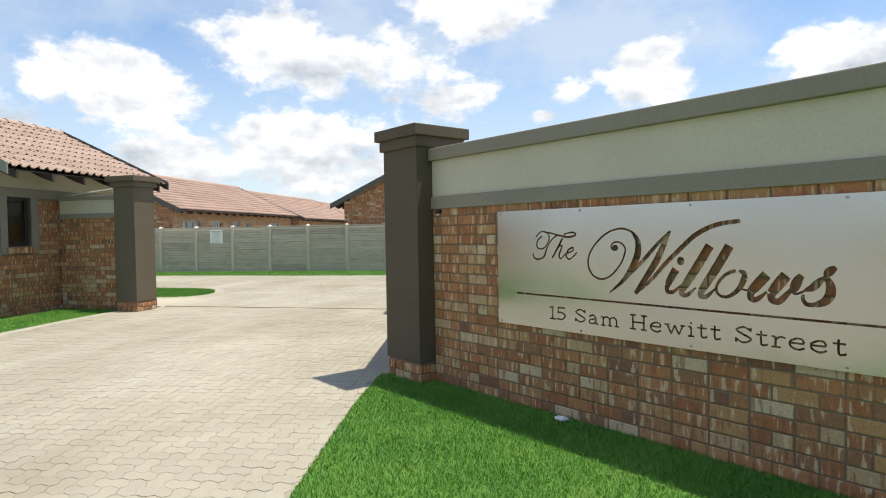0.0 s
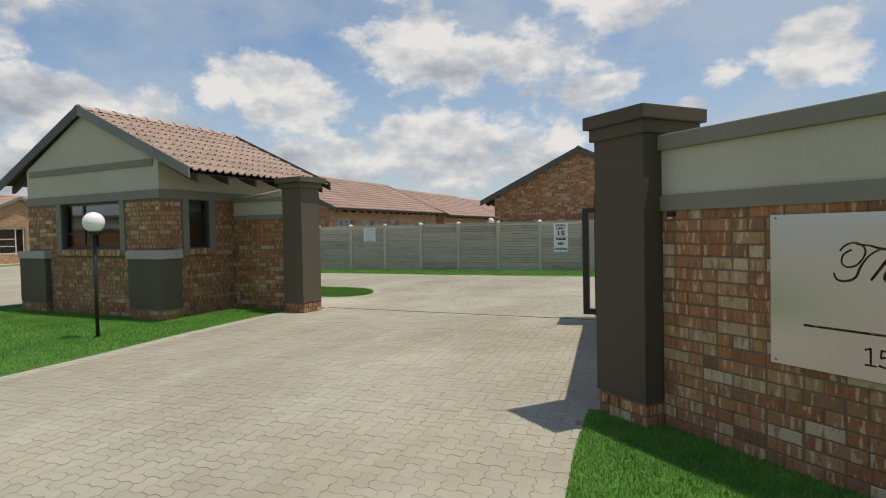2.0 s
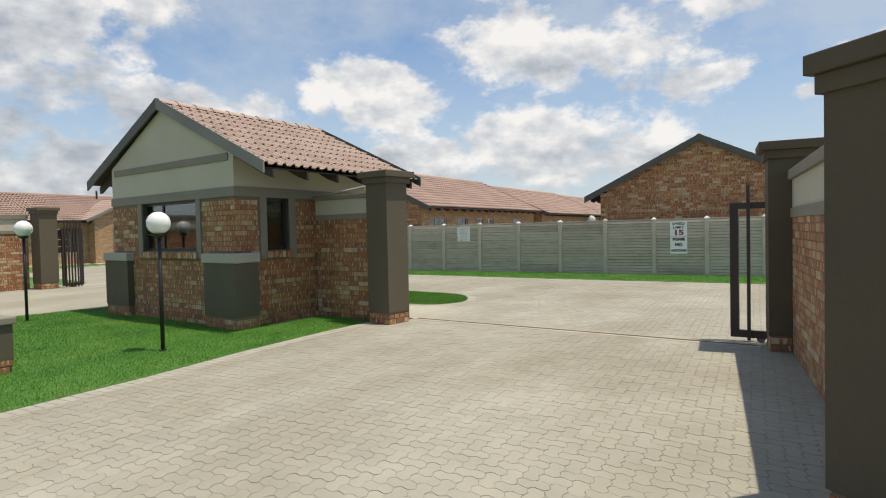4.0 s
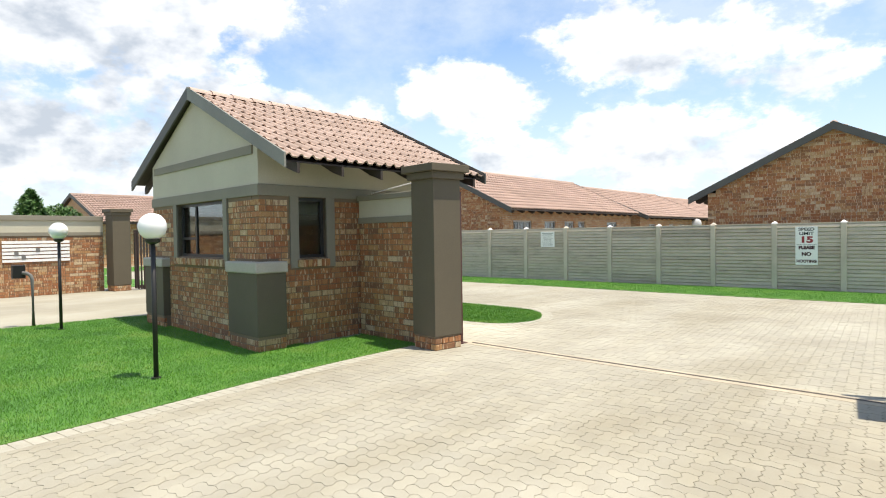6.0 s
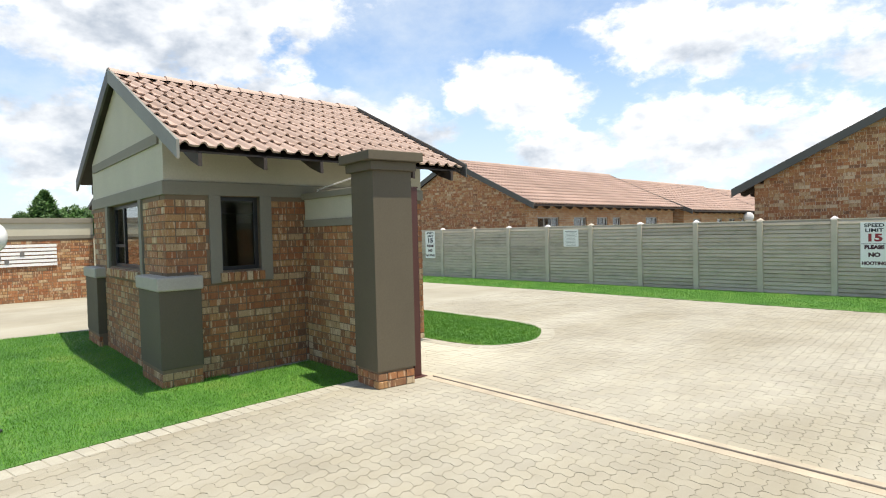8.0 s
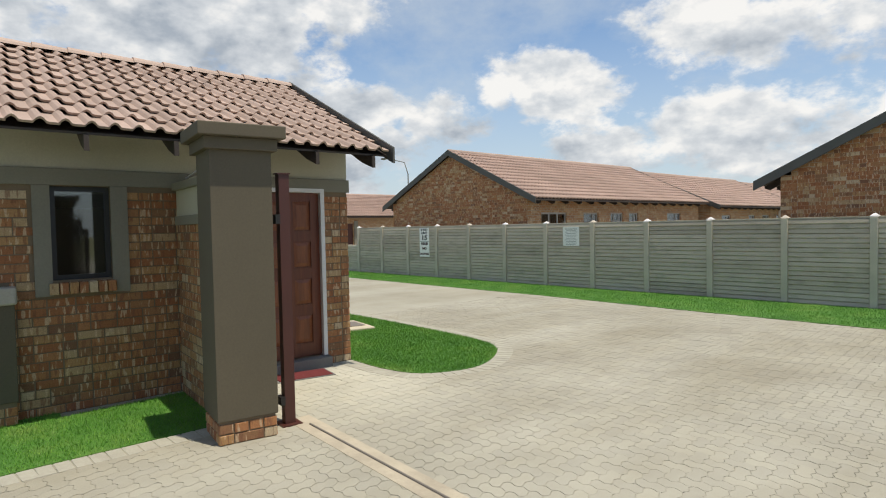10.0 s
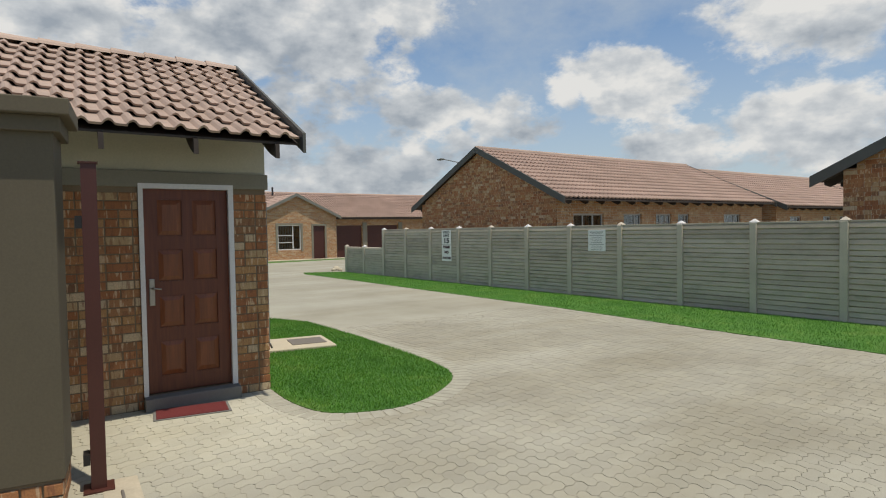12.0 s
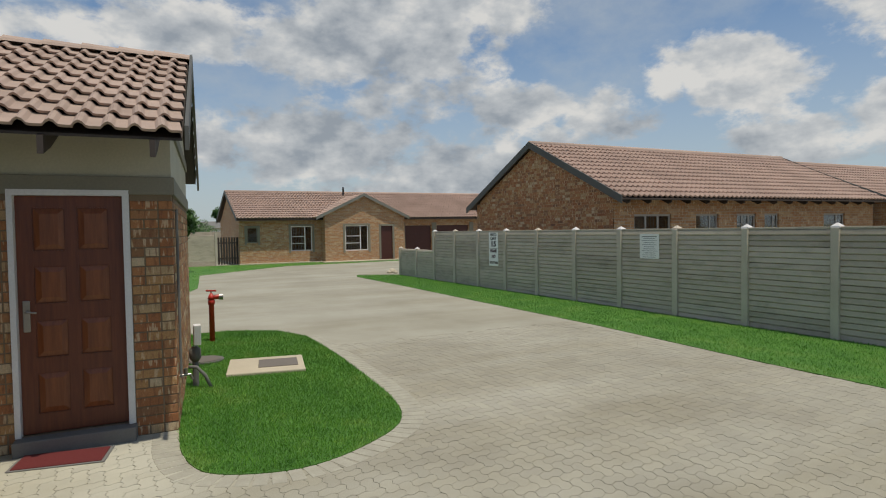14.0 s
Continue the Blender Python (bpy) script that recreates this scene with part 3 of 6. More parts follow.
AL, BE = radians(6.0), radians(1.2)
G_O = Vector((-8.50, 8.28, 0))
G_U, G_V = Vector((-math.cos(AL), math.sin(AL), 0)), Vector((math.sin(BE), math.cos(BE), 0))


def G(p):
    """Gatehouse: u westwards from its east wall, v northwards from its south wall, height."""
    return G_O + G_U * p.x + G_V * p.y + Vector((0, 0, p.z))


GW, GL = 4.1, 3.82


def GE(p):
    return G(Vector((p.y, p.x, p.z)))


def GS(p):
    return G(Vector((p.x, p.y, p.z)))


def GN(p):
    return G(Vector((p.x, GL - p.y, p.z)))


def GWst(p):
    return G(Vector((GW - p.y, p.x, p.z)))


WING_A, WING_B = Vector((-8.40, 10.01, 0)), Vector((-6.97, 9.87, 0))
WING_D = (WING_B - WING_A).normalized()


def WG(p):
    return WING_A + WING_D * p.x + Vector((-WING_D.y, WING_D.x, 0)) * p.y + Vector((0, 0, p.z))


WWX = -21.2


def WW(p):
    """West wall: along y, depth westwards."""
    return Vector((WWX - p.y, p.x, p.z))


# ---- ground ----
LAWN_SIGN = [(-0.30, 1.2), (-0.44, 2.5), (-0.58, 3.67), (-0.66, 4.4), (-0.71, 5.25), (-0.2, 5.25), (3.6, 1.9), (6.5, -0.8), (6.5, -3), (-0.25, -3)]
LAWN_GATE = [(-6.62, 3.0), (-6.72, 4.2), (-6.80, 5.6), (-6.98, 7.1), (-7.06, 8.5), (-7.06, 9.75), (-7.05, 10.0), (-8.38, 10.05), (-8.3, 8.9), (-12.7, 9.3), (-13.72, 9.27),
             (-13.95, 8.43), (-14.12, 6.75), (-14.2, 5.0), (-14.1, 2.5), (-6.6, 1.0)]
LAWN_ISLAND = [(-8.40, 12.10), (-7.75, 12.08), (-7.25, 12.20), (-7.02, 12.55), (-6.98, 12.95), (-7.18, 13.42), (-7.60, 13.92), (-8.30, 14.16), (-9.65, 14.28), (-11.2, 14.36), (-12.67, 14.36),
               (-13.5, 14.05), (-13.98, 13.3), (-13.9, 12.5), (-12.7, 12.45)]


def rounded(pts, steps=4):
    """A smooth line through the points."""
    out = []
    for i in range(len(pts) - 1):
        p0, p1, p2, p3 = (Vector(pts[k]) for k in (max(i - 1, 0), i, i + 1, min(i + 2, len(pts) - 1)))
        for k in range(steps):
            t = k / steps
            q = 0.5 * ((2 * p1) + (p2 - p0) * t + (2 * p0 - 5 * p1 + 4 * p2 - p3) * t * t + (3 * p1 - p0 - 3 * p2 + p3) * t ** 3)
            out.append((q.x, q.y))
    return out + [tuple(pts[-1])]


LAWN_ISLAND = rounded(LAWN_ISLAND[0:11]) + LAWN_ISLAND[11:]
LAWN_FENCE = [(8.0, 18.6), (-3.2, 18.78), (-5.2, 18.82), (-7.3, 18.90), (-11.0, 19.18), (-15.5, 19.28), (-20.0, 19.42), (-24.9, 19.50), (-25.6, 19.75), (-25.3, 20.4), (-24.7, 21.20), (8.0, 21.20)]
LAWN_WEST = [(-21.9, 13.15), (-23.7, 13.65), (-30.0, 14.3), (-34.6, 19.0), (-35.4, 27.5), (-36.9, 27.5), (-36.9, 21.2), (-37.5, 21.2), (-37.5, 11.5), (-22.0, 11.5)]


def inside(poly, x, y):
    hit = False
    for (x0, y0), (x1, y1) in zip(poly, poly[1:] + poly[:1]):
        if (y0 > y) != (y1 > y) and x < (x1 - x0) * (y - y0) / (y1 - y0) + x0:
            hit = not hit
    return hit


NEAR = (-11.6, 1.6, 1.3, 18.95)


def ground():
    bm = bmesh.new()
    bx(bm, (-400, -300, -0.6), (400, 900, -0.10))
    solid("ground", bm, M_VELD, "dry green veld reaching the horizon", kind="structure")
    bm = bmesh.new()
    x0, x1, y0, y1 = NEAR
    bx(bm, (x0, y0, -0.098), (x1, y1, -0.0038))
    solid("paving_bed", bm, M_BED, "sandy bed in the joints of the paved drive", kind="structure")
    bm = bmesh.new()
    for lo, hi in (((-60, -12), (x0, 40)), ((x1, -12), (30, 40)), ((x0, -12), (x1, y0)), ((x0, y1), (x1, 40))):
        bx(bm, (*lo, -0.098), (*hi, -0.001))
    solid("road", bm, M_PAVING, "pale grey-buff block paved drive between the lawns", kind="structure")


def lawn(name, poly, label, density, height, near=None, seed=5):
    bm = prism(bmesh.new(), poly, -0.09, 0.008)
    solid(name, bm, M_LAWN, label, kind="structure")
    rng = np.random.default_rng(seed)
    P = np.array(poly)
    lo, hi = P.min(0), P.max(0)
    if near:
        lo, hi = np.maximum(lo, near[:2]), np.minimum(hi, near[2:])
    n = int((hi - lo).prod() * density)
    pts = rng.uniform(lo, hi, (n, 2))
    ok = np.zeros(n, bool)
    for (xa, ya), (xb, yb) in zip(poly, poly[1:] + poly[:1]):
        if ya != yb:
            ok ^= ((ya > pts[:, 1]) != (yb > pts[:, 1])) & (pts[:, 0] < (xb - xa) * (pts[:, 1] - ya) / (yb - ya) + xa)
    pts = pts[ok]
    n = len(pts)
    a, h = rng.uniform(0, 6.283, n), height * rng.uniform(0.5, 1.25, n)
    w = height * 0.075 + 0.0012
    lean = rng.normal(0, 0.45, (n, 2)) * h[:, None]
    dx, dy = np.cos(a) * w, np.sin(a) * w
    z = np.full(n, 0.004)
    V = np.stack([np.stack([pts[:, 0] - dx, pts[:, 1] - dy, z], 1), np.stack([pts[:, 0] + dx, pts[:, 1] + dy, z], 1),
                  np.stack([pts[:, 0] + lean[:, 0], pts[:, 1] + lean[:, 1], 0.006 + h], 1)], 1).reshape(-1, 3)
    me = bpy.data.meshes.new("grass")
    me.vertices.add(3 * n), me.loops.add(3 * n), me.polygons.add(n)
    me.vertices.foreach_set("co", V.ravel())
    me.loops.foreach_set("vertex_index", np.arange(3 * n))
    me.polygons.foreach_set("loop_start", np.arange(0, 3 * n, 3))
    me.update(calc_edges=True)
    me.validate()
    me.materials.append(M_BLADE)
    tagged(new("grass", me), "short bright green mown grass blades", kind="stuff")


ground()
lawn("lawn_1", LAWN_SIGN, "mown green lawn below the brick sign wall", 9000, 0.027, near=(-1, 1.6, 3.2, 5.4))
lawn("lawn_2", LAWN_GATE, "mown green lawn round the gatehouse and globe lamps", 4200, 0.028, near=(-14.3, 2.5, -6.5, 10.1))
lawn("lawn_3", LAWN_ISLAND, "rounded green lawn beside the gatehouse wall", 7500, 0.03)
lawn("lawn_4", LAWN_FENCE, "long green grass strip along the concrete fence", 1500, 0.035, near=(-25.5, 18.5, 2, 21.2))
lawn("lawn_5", LAWN_WEST, "green lawn in front of the far house", 60, 0.05)


# ---- columns and walls of the entrance ----
def column(name, centre, turn, width, top, label, c1=0.05, c2=0.105, plaster=M_DARK):
    """A plastered gate column on a brick foot with a two-step cap."""
    ob = thing(name, (*centre, 0), label, "gate column", "gate columns")
    Mx = Matrix.Translation((*centre, 0)) @ Matrix.Rotation(radians(turn), 4, "Z")
    h = width / 2
    foot = part("foot", box((-h + 0.012, -h + 0.012, -0.02), (h - 0.012, h - 0.012, 0.2), Mx), M_MORTAR, ob, "brick foot")
    part("shaft", box((-h - 0.008, -h - 0.008, 0.185), (h + 0.008, h + 0.008, top - 0.2), Mx, 0.006), plaster, ob)
    part("collar", box((-h - c1, -h - c1, top - 0.205), (h + c1, h + c1, top - 0.11), Mx, 0.006), plaster, ob)
    bm = bmesh.new()
    bx(bm, (-h - c2, -h - c2, top - 0.11), (h + c2, h + c2, top - 0.01), Mx, 0.008)
    part("cap", bm, plaster, ob)
    for k in range(4):
        R4 = Mx @ Matrix.Rotation(k * math.pi / 2, 4, "Z") @ Matrix.Translation((0, -h + 0.006, 0))
        lay_bricks(foot, (lambda p, R4=R4: R4 @ p), -h + 0.006, h - 0.006, 0, 0.19, near=0, seed=k + 7)
    return ob


column("gate_column", (-0.275, 5.265), -41, 0.50, 2.32, "dark brown plastered gate column at the sign wall", 0.035, 0.07, M_BROWN)
column("gate_column", (-0.915, 10.02), 7, 0.46, 2.45, "dark brown plastered gate column beside the open gate", plaster=M_BROWN)
column("gate_column", (-6.715, 9.90), -9, 0.46, 2.50, "dark olive plastered gate column beside the gatehouse")
column("gate_column", (-20.85, 11.36), 0, 0.50, 2.50, "dark plastered gate column at the end of the west wall", 0.04, 0.08)


def layered_wall(name, M, s0, s1, th, zb, zc, zt, top, label, near=None, seed=1, skip=(), backs=True):
    """Brick below, a grey band, a cream panel and a grey coping."""
    bm = box((s0, 0.006, -0.05), (s1, th - 0.006, zb), M)
    wall = solid(name, bm, M_MORTAR, label, kind="structure")
    part("band", box((s0, -0.022, zb), (s1, th + 0.022, zc), M, 0.004), M_BAND, wall, "grey plaster band")
    part("panel", box((s0, 0.0, zc), (s1, th, zt), M), M_CREAM, wall, "cream plaster panel")
    part("coping", box((s0, -0.045, zt), (s1, th + 0.045, top), M, 0.008), M_BAND, wall, "grey plaster coping")
    lay_bricks(wall, (lambda p: M(Vector((p.x, p.y + 0.006, p.z)))), s0, s1, 0, zb, skip, near, seed)
    return wall


wall_sign = layered_wall("wall_1", SG, -3.40, 1.6, 0.22, 1.56, 1.67, 1.99, 2.10, "rustic red-brown face brick wall with cream plaster above, behind the steel sign", near=-2.0, seed=3, skip=())
layered_wall("wall_2", SD, -0.05, SIDE_L + 0.02, 0.20, 1.56, 1.67, 1.99, 2.10, "face brick side wall with cream plaster between the gate columns", near=1.5, seed=4)
layered_wall("wall_3", WG, 0, (WING_B - WING_A).length, 0.16, 1.74, 1.83, 2.09, 2.17, "short face brick wing wall with cream plaster beside the gatehouse", near=0.5, seed=5)
layered_wall("wall_4", WW, 2.0, 11.06, 0.22, 1.70, 1.80, 2.14, 2.28, "long face brick west boundary wall with cream plaster and grey coping", seed=6)


# ---- steel sign plate ----
def sign_plate():
    s0, s1, z0, z1 = -2.54, 0.62, 0.635, 1.505
    ob = thing("sign_plate", SG(Vector((s0, -0.03, z0))), "brushed steel sign plate with cut-out lettering on brick", "sign")
    w, h = s1 - s0, z1 - z0
    verts, faces = [Vector(p) for p in ((0, 0), (w, 0), (w, h), (0, h))], [[0, 1, 2, 3]]

    def cut(pts):
        faces.append(list(range(len(verts), len(verts) + len(pts))))
        verts.extend(Vector(p) for p in pts)

    def pen(pts, start, middle, end, steps=6):
        """A pen stroke through the points, cut out of the plate; its width runs from start over middle to end."""
        pts = [Vector(p) for p in pts]
        fine = []
        for i in range(len(pts) - 1):
            p0, p1, p2, p3 = pts[max(i - 1, 0)], pts[i], pts[i + 1], pts[min(i + 2, len(pts) - 1)]
            for k in range(steps):
                t = k / steps
                fine.append(0.5 * ((2 * p1) + (p2 - p0) * t + (2 * p0 - 5 * p1 + 4 * p2 - p3) * t * t + (3 * p1 - p0 - 3 * p2 + p3) * t ** 3))
        fine.append(pts[-1])
        n = len(fine) - 1
        side = []
        for i, p in enumerate(fine):
            d = (fine[min(i + 1, n)] - fine[max(i - 1, 0)]).normalized()
            t = i / n
            wide = (start + (middle - start) * math.sin(math.pi * t) if t < 0.5 else end + (middle - end) * math.sin(math.pi * t)) * 0.43
            wide = max(wide, 0.0052)
            side.append((p + Vector((-d.y, d.x)) * wide, p - Vector((-d.y, d.x)) * wide))
        for a, b in zip(side, side[1:]):
            cut((a[0], a[1], b[1], b[0]))

    def dot(x, y, rx, ry):
        cut([(x + rx * math.cos(a), y + ry * math.sin(a)) for a in (k * math.pi / 8 for k in range(16))])

    # the large script lettering
    pen([(0.608, 0.685), (0.549, 0.649), (0.505, 0.591), (0.477, 0.529), (0.427, 0.507), (0.383, 0.514), (0.366, 0.548)], 0.007, 0.016, 0.010)
    pen([(0.397, 0.666), (0.431, 0.699), (0.480, 0.711), (0.518, 0.690), (0.523, 0.649), (0.484, 0.595), (0.434, 0.582), (0.407, 0.607), (0.419, 0.649), (0.458, 0.674)], 0.006, 0.010, 0.006)
    pen([(0.480, 0.703), (0.540, 0.698), (0.587, 0.685), (0.654, 0.673), (0.710, 0.668), (0.760, 0.680), (0.745, 0.700), (0.695, 0.696), (0.660, 0.685)], 0.007, 0.018, 0.007)
    pen([(0.649, 0.660), (0.601, 0.588), (0.552, 0.518)], 0.018, 0.018, 0.014)
    pen([(0.563, 0.534), (0.612, 0.600), (0.643, 0.600), (0.616, 0.543), (0.631, 0.515), (0.673, 0.552)], 0.006, 0.018, 0.006)
    pen([(0.683, 0.552), (0.739, 0.573), (0.739, 0.593), (0.704, 0.581), (0.678, 0.540), (0.703, 0.513), (0.743, 0.533), (0.773, 0.562)], 0.006, 0.016, 0.006)
    pen([(1.093, 0.584), (1.062, 0.584), (1.054, 0.610), (1.080, 0.632), (1.124, 0.629), (1.153, 0.603), (1.157, 0.567), (1.122, 0.489), (1.047, 0.412), (0.974, 0.386), (0.905, 0.410), (0.868, 0.474), (0.879, 0.551), (0.945, 0.636), (1.037, 0.700), (1.137, 0.720), (1.209, 0.698)], 0.012, 0.014, 0.016)
    pen([(1.209, 0.698), (1.246, 0.647), (1.253, 0.582), (1.228, 0.506), (1.151, 0.394), (1.041, 0.303)], 0.016, 0.055, 0.006)
    pen([(1.059, 0.315), (1.164, 0.406), (1.277, 0.507), (1.381, 0.615), (1.469, 0.694)], 0.010, 0.030, 0.020)
    pen([(1.473, 0.701), (1.431, 0.619), (1.376, 0.513), (1.308, 0.412), (1.230, 0.307)], 0.010, 0.052, 0.030)
    pen([(1.238, 0.312), (1.336, 0.392), (1.434, 0.497), (1.546, 0.602), (1.628, 0.672), (1.721, 0.720), (1.807, 0.741), (1.889, 0.748)], 0.020, 0.034, 0.026)
    pen([(1.508, 0.469), (1.478, 0.420), (1.452, 0.374)], 0.058, 0.056, 0.040)
    pen([(1.452, 0.374), (1.451, 0.336), (1.489, 0.334), (1.544, 0.379)], 0.040, 0.030, 0.008)
    pen([(1.717, 0.613), (1.634, 0.480), (1.548, 0.352)], 0.062, 0.062, 0.046)
    pen([(1.548, 0.352), (1.544, 0.324), (1.580, 0.323), (1.633, 0.367)], 0.046, 0.034, 0.008)
    pen([(1.829, 0.613), (1.750, 0.480), (1.664, 0.349)], 0.062, 0.062, 0.046)
    pen([(1.664, 0.349), (1.661, 0.322), (1.695, 0.321), (1.749, 0.370)], 0.046, 0.034, 0.008)
    pen([(1.863, 0.475), (1.812, 0.454), (1.769, 0.410), (1.752, 0.364), (1.772, 0.333), (1.811, 0.326), (1.853, 0.348), (1.888, 0.388), (1.910, 0.433)], 0.024, 0.020, 0.044)
    pen([(1.910, 0.433), (1.907, 0.464), (1.879, 0.475)], 0.044, 0.030, 0.012)
    pen([(1.878, 0.381), (1.922, 0.371), (1.958, 0.398)], 0.010, 0.014, 0.010)
    pen([(2.027, 0.460), (1.988, 0.415), (1.946, 0.366)], 0.062, 0.066, 0.050)
    pen([(1.946, 0.366), (1.943, 0.329), (1.976, 0.325), (2.027, 0.368)], 0.050, 0.038, 0.010)
    pen([(2.124, 0.461), (2.087, 0.414), (2.050, 0.361)], 0.064, 0.068, 0.052)
    pen([(2.050, 0.361), (2.053, 0.328), (2.087, 0.321), (2.126, 0.360), (2.154, 0.397)], 0.052, 0.040, 0.016)
    pen([(2.198, 0.464), (2.179, 0.436), (2.163, 0.397), (2.151, 0.376)], 0.030, 0.058, 0.024)
    pen([(2.151, 0.376), (2.171, 0.366), (2.206, 0.382), (2.230, 0.398)], 0.018, 0.014, 0.016)
    pen([(2.214, 0.389), (2.246, 0.402), (2.277, 0.433), (2.305, 0.460)], 0.016, 0.046, 0.012)
    pen([(2.303, 0.459), (2.323, 0.486), (2.353, 0.509)], 0.012, 0.050, 0.020)
    pen([(2.305, 0.462), (2.326, 0.424), (2.328, 0.376), (2.303, 0.337), (2.261, 0.317)], 0.020, 0.056, 0.030)
    pen([(2.261, 0.317), (2.222, 0.317), (2.203, 0.341), (2.206, 0.365)], 0.030, 0.024, 0.014)
    dot(1.538, 0.521, 0.023, 0.026)
    dot(1.084, 0.595, 0.022, 0.020)
    # the street name in thin upright letters with feet; each stroke: width, then points in the letter's own square
    k_, n_ = 0.20, 0.09
    glyphs = {
        "1": (0.5, [(k_, (0.3, 0), (0.3, 1)), (n_, (0.1, 0.85), (0.3, 0.98)), (n_, (0.1, 0.02), (0.5, 0.02))]),
        "5": (0.7, [(k_ * 0.8, (0.14, 0.94), (0.58, 0.94)), (n_ * 1.3, (0.16, 0.96), (0.13, 0.50)), (n_ * 1.5, (0.13, 0.50), (0.24, 0.58), (0.38, 0.59)), (k_, (0.38, 0.59), (0.60, 0.34), (0.36, 0.03), (0.06, 0.10))]),
        "S": (0.8, [(n_, (0.66, 0.98), (0.66, 0.72)), (k_, (0.64, 0.80), (0.38, 0.97), (0.12, 0.76), (0.38, 0.53), (0.68, 0.27), (0.38, 0.03), (0.12, 0.22)), (n_, (0.1, 0.3), (0.1, 0.02))]),
        "a": (0.7, [(k_, (0.12, 0.52), (0.3, 0.65), (0.48, 0.5), (0.48, 0.1), (0.62, 0.02)), (n_ * 1.4, (0.48, 0.40), (0.15, 0.28), (0.12, 0.08), (0.3, 0.02), (0.48, 0.16))]),
        "m": (1.15, [(k_, (0.2, 0), (0.2, 0.62)), (k_, (0.56, 0), (0.56, 0.5)), (k_, (0.92, 0), (0.92, 0.5)), (n_, (0.2, 0.5), (0.4, 0.65), (0.56, 0.48)), (n_, (0.56, 0.5), (0.76, 0.65), (0.92, 0.48)),
                     (n_, (0.08, 0.02), (0.32, 0.02)), (n_, (0.44, 0.02), (0.68, 0.02)), (n_, (0.8, 0.02), (1.04, 0.02)), (n_, (0.07, 0.61), (0.2, 0.61))]),
        "H": (1.0, [(k_, (0.2, 0), (0.2, 1)), (k_, (0.75, 0), (0.75, 1)), (n_, (0.2, 0.5), (0.75, 0.5)), (n_, (0.05, 0.02), (0.35, 0.02)), (n_, (0.05, 0.98), (0.35, 0.98)),
                    (n_, (0.6, 0.02), (0.9, 0.02)), (n_, (0.6, 0.98), (0.9, 0.98))]),
        "e": (0.7, [(n_, (0.12, 0.36), (0.56, 0.36)), (n_, (0.56, 0.36), (0.5, 0.6), (0.33, 0.65)), (k_, (0.33, 0.65), (0.1, 0.46), (0.12, 0.16), (0.36, 0.01), (0.58, 0.14))]),
        "w": (1.0, [(k_, (0.15, 0.62), (0.34, 0.02)), (n_, (0.34, 0.02), (0.5, 0.6)), (k_, (0.5, 0.6), (0.68, 0.02)), (n_, (0.68, 0.02), (0.86, 0.6)), (n_, (0.03, 0.61), (0.27, 0.61)), (n_, (0.75, 0.61), (0.97, 0.61))]),
        "i": (0.42, [(k_, (0.22, 0), (0.22, 0.62)), (n_, (0.08, 0.02), (0.36, 0.02)), (n_, (0.08, 0.61), (0.22, 0.61)), (k_, (0.22, 0.8), (0.22, 0.92))]),
        "t": (0.55, [(k_, (0.24, 0.85), (0.24, 0.12), (0.34, 0.02), (0.48, 0.1)), (n_, (0.06, 0.61), (0.46, 0.61))]),
        "r": (0.6, [(k_, (0.2, 0), (0.2, 0.62)), (n_ * 1.5, (0.2, 0.44), (0.36, 0.62), (0.54, 0.58)), (n_, (0.06, 0.02), (0.38, 0.02)), (n_, (0.06, 0.61), (0.2, 0.61))]),
        " ": (0.42, [])}
    text = "15 Sam Hewitt Street"
    scale = 1.90 / sum(glyphs[c][0] for c in text)
    x = 0.508
    for c in text:
        wide, strokes = glyphs[c]
        for t, *pts in strokes:
            pen([(x + p * scale, 0.078 + q * 0.092) for p, q in pts], t * 0.066, t * 0.066, t * 0.066, 3 if len(pts) > 2 else 1)
        x += wide * scale
    cut([(0.20, 0.238), (w - 0.12, 0.228), (w - 0.12, 0.241), (0.20, 0.251)])
    for x in (0.03, 0.8, 1.6, 2.4, w - 0.03):
        for y in (0.02, h - 0.02):
            dot(x, y, 0.005, 0.005)
    out = geometry.delaunay_2d_cdt(verts, [], faces, 0, 1e-5)
    pts = out[0]
    mid = np.array([[sum(pts[i].x for i in f) / 3, sum(pts[i].y for i in f) / 3] for f in out[2]])
    gone = np.zeros(len(mid), bool)
    for f in faces[1:]:
        hit = np.zeros(len(mid), bool)
        for i, j in zip(f, f[1:] + f[:1]):
            a, b = verts[i], verts[j]
            if a.y != b.y:
                hit ^= ((a.y > mid[:, 1]) != (b.y > mid[:, 1])) & (mid[:, 0] < (b.x - a.x) * (mid[:, 1] - a.y) / (b.y - a.y) + a.x)
        gone |= hit
    tris = [f for f, lost in zip(out[2], gone) if not lost]
    bm = bmesh.new()
    turn = Matrix((D1, Vector((0, 0, 1)), N1)).transposed().to_4x4()
    vs = [bm.verts.new(turn @ Vector((p.x, p.y, 0.0015))) for p in pts]
    for f in tris:
        bm.faces.new([vs[i] for i in f])
    bmesh.ops.delete(bm, geom=[v for v in bm.verts if not v.link_faces], context="VERTS")
    bmesh.ops.recalc_face_normals(bm, faces=bm.faces)
    back = bmesh.ops.extrude_face_region(bm, geom=bm.faces[:])
    bmesh.ops.translate(bm, verts=[g for g in back["geom"] if isinstance(g, bmesh.types.BMVert)], vec=N1 * -0.003)
    bmesh.ops.recalc_face_normals(bm, faces=bm.faces)
    me = bpy.data.meshes.new("plate")
    bm.to_mesh(me)
    bm.free()
    me.materials.append(M_STEEL)
    plate = new("plate", me)
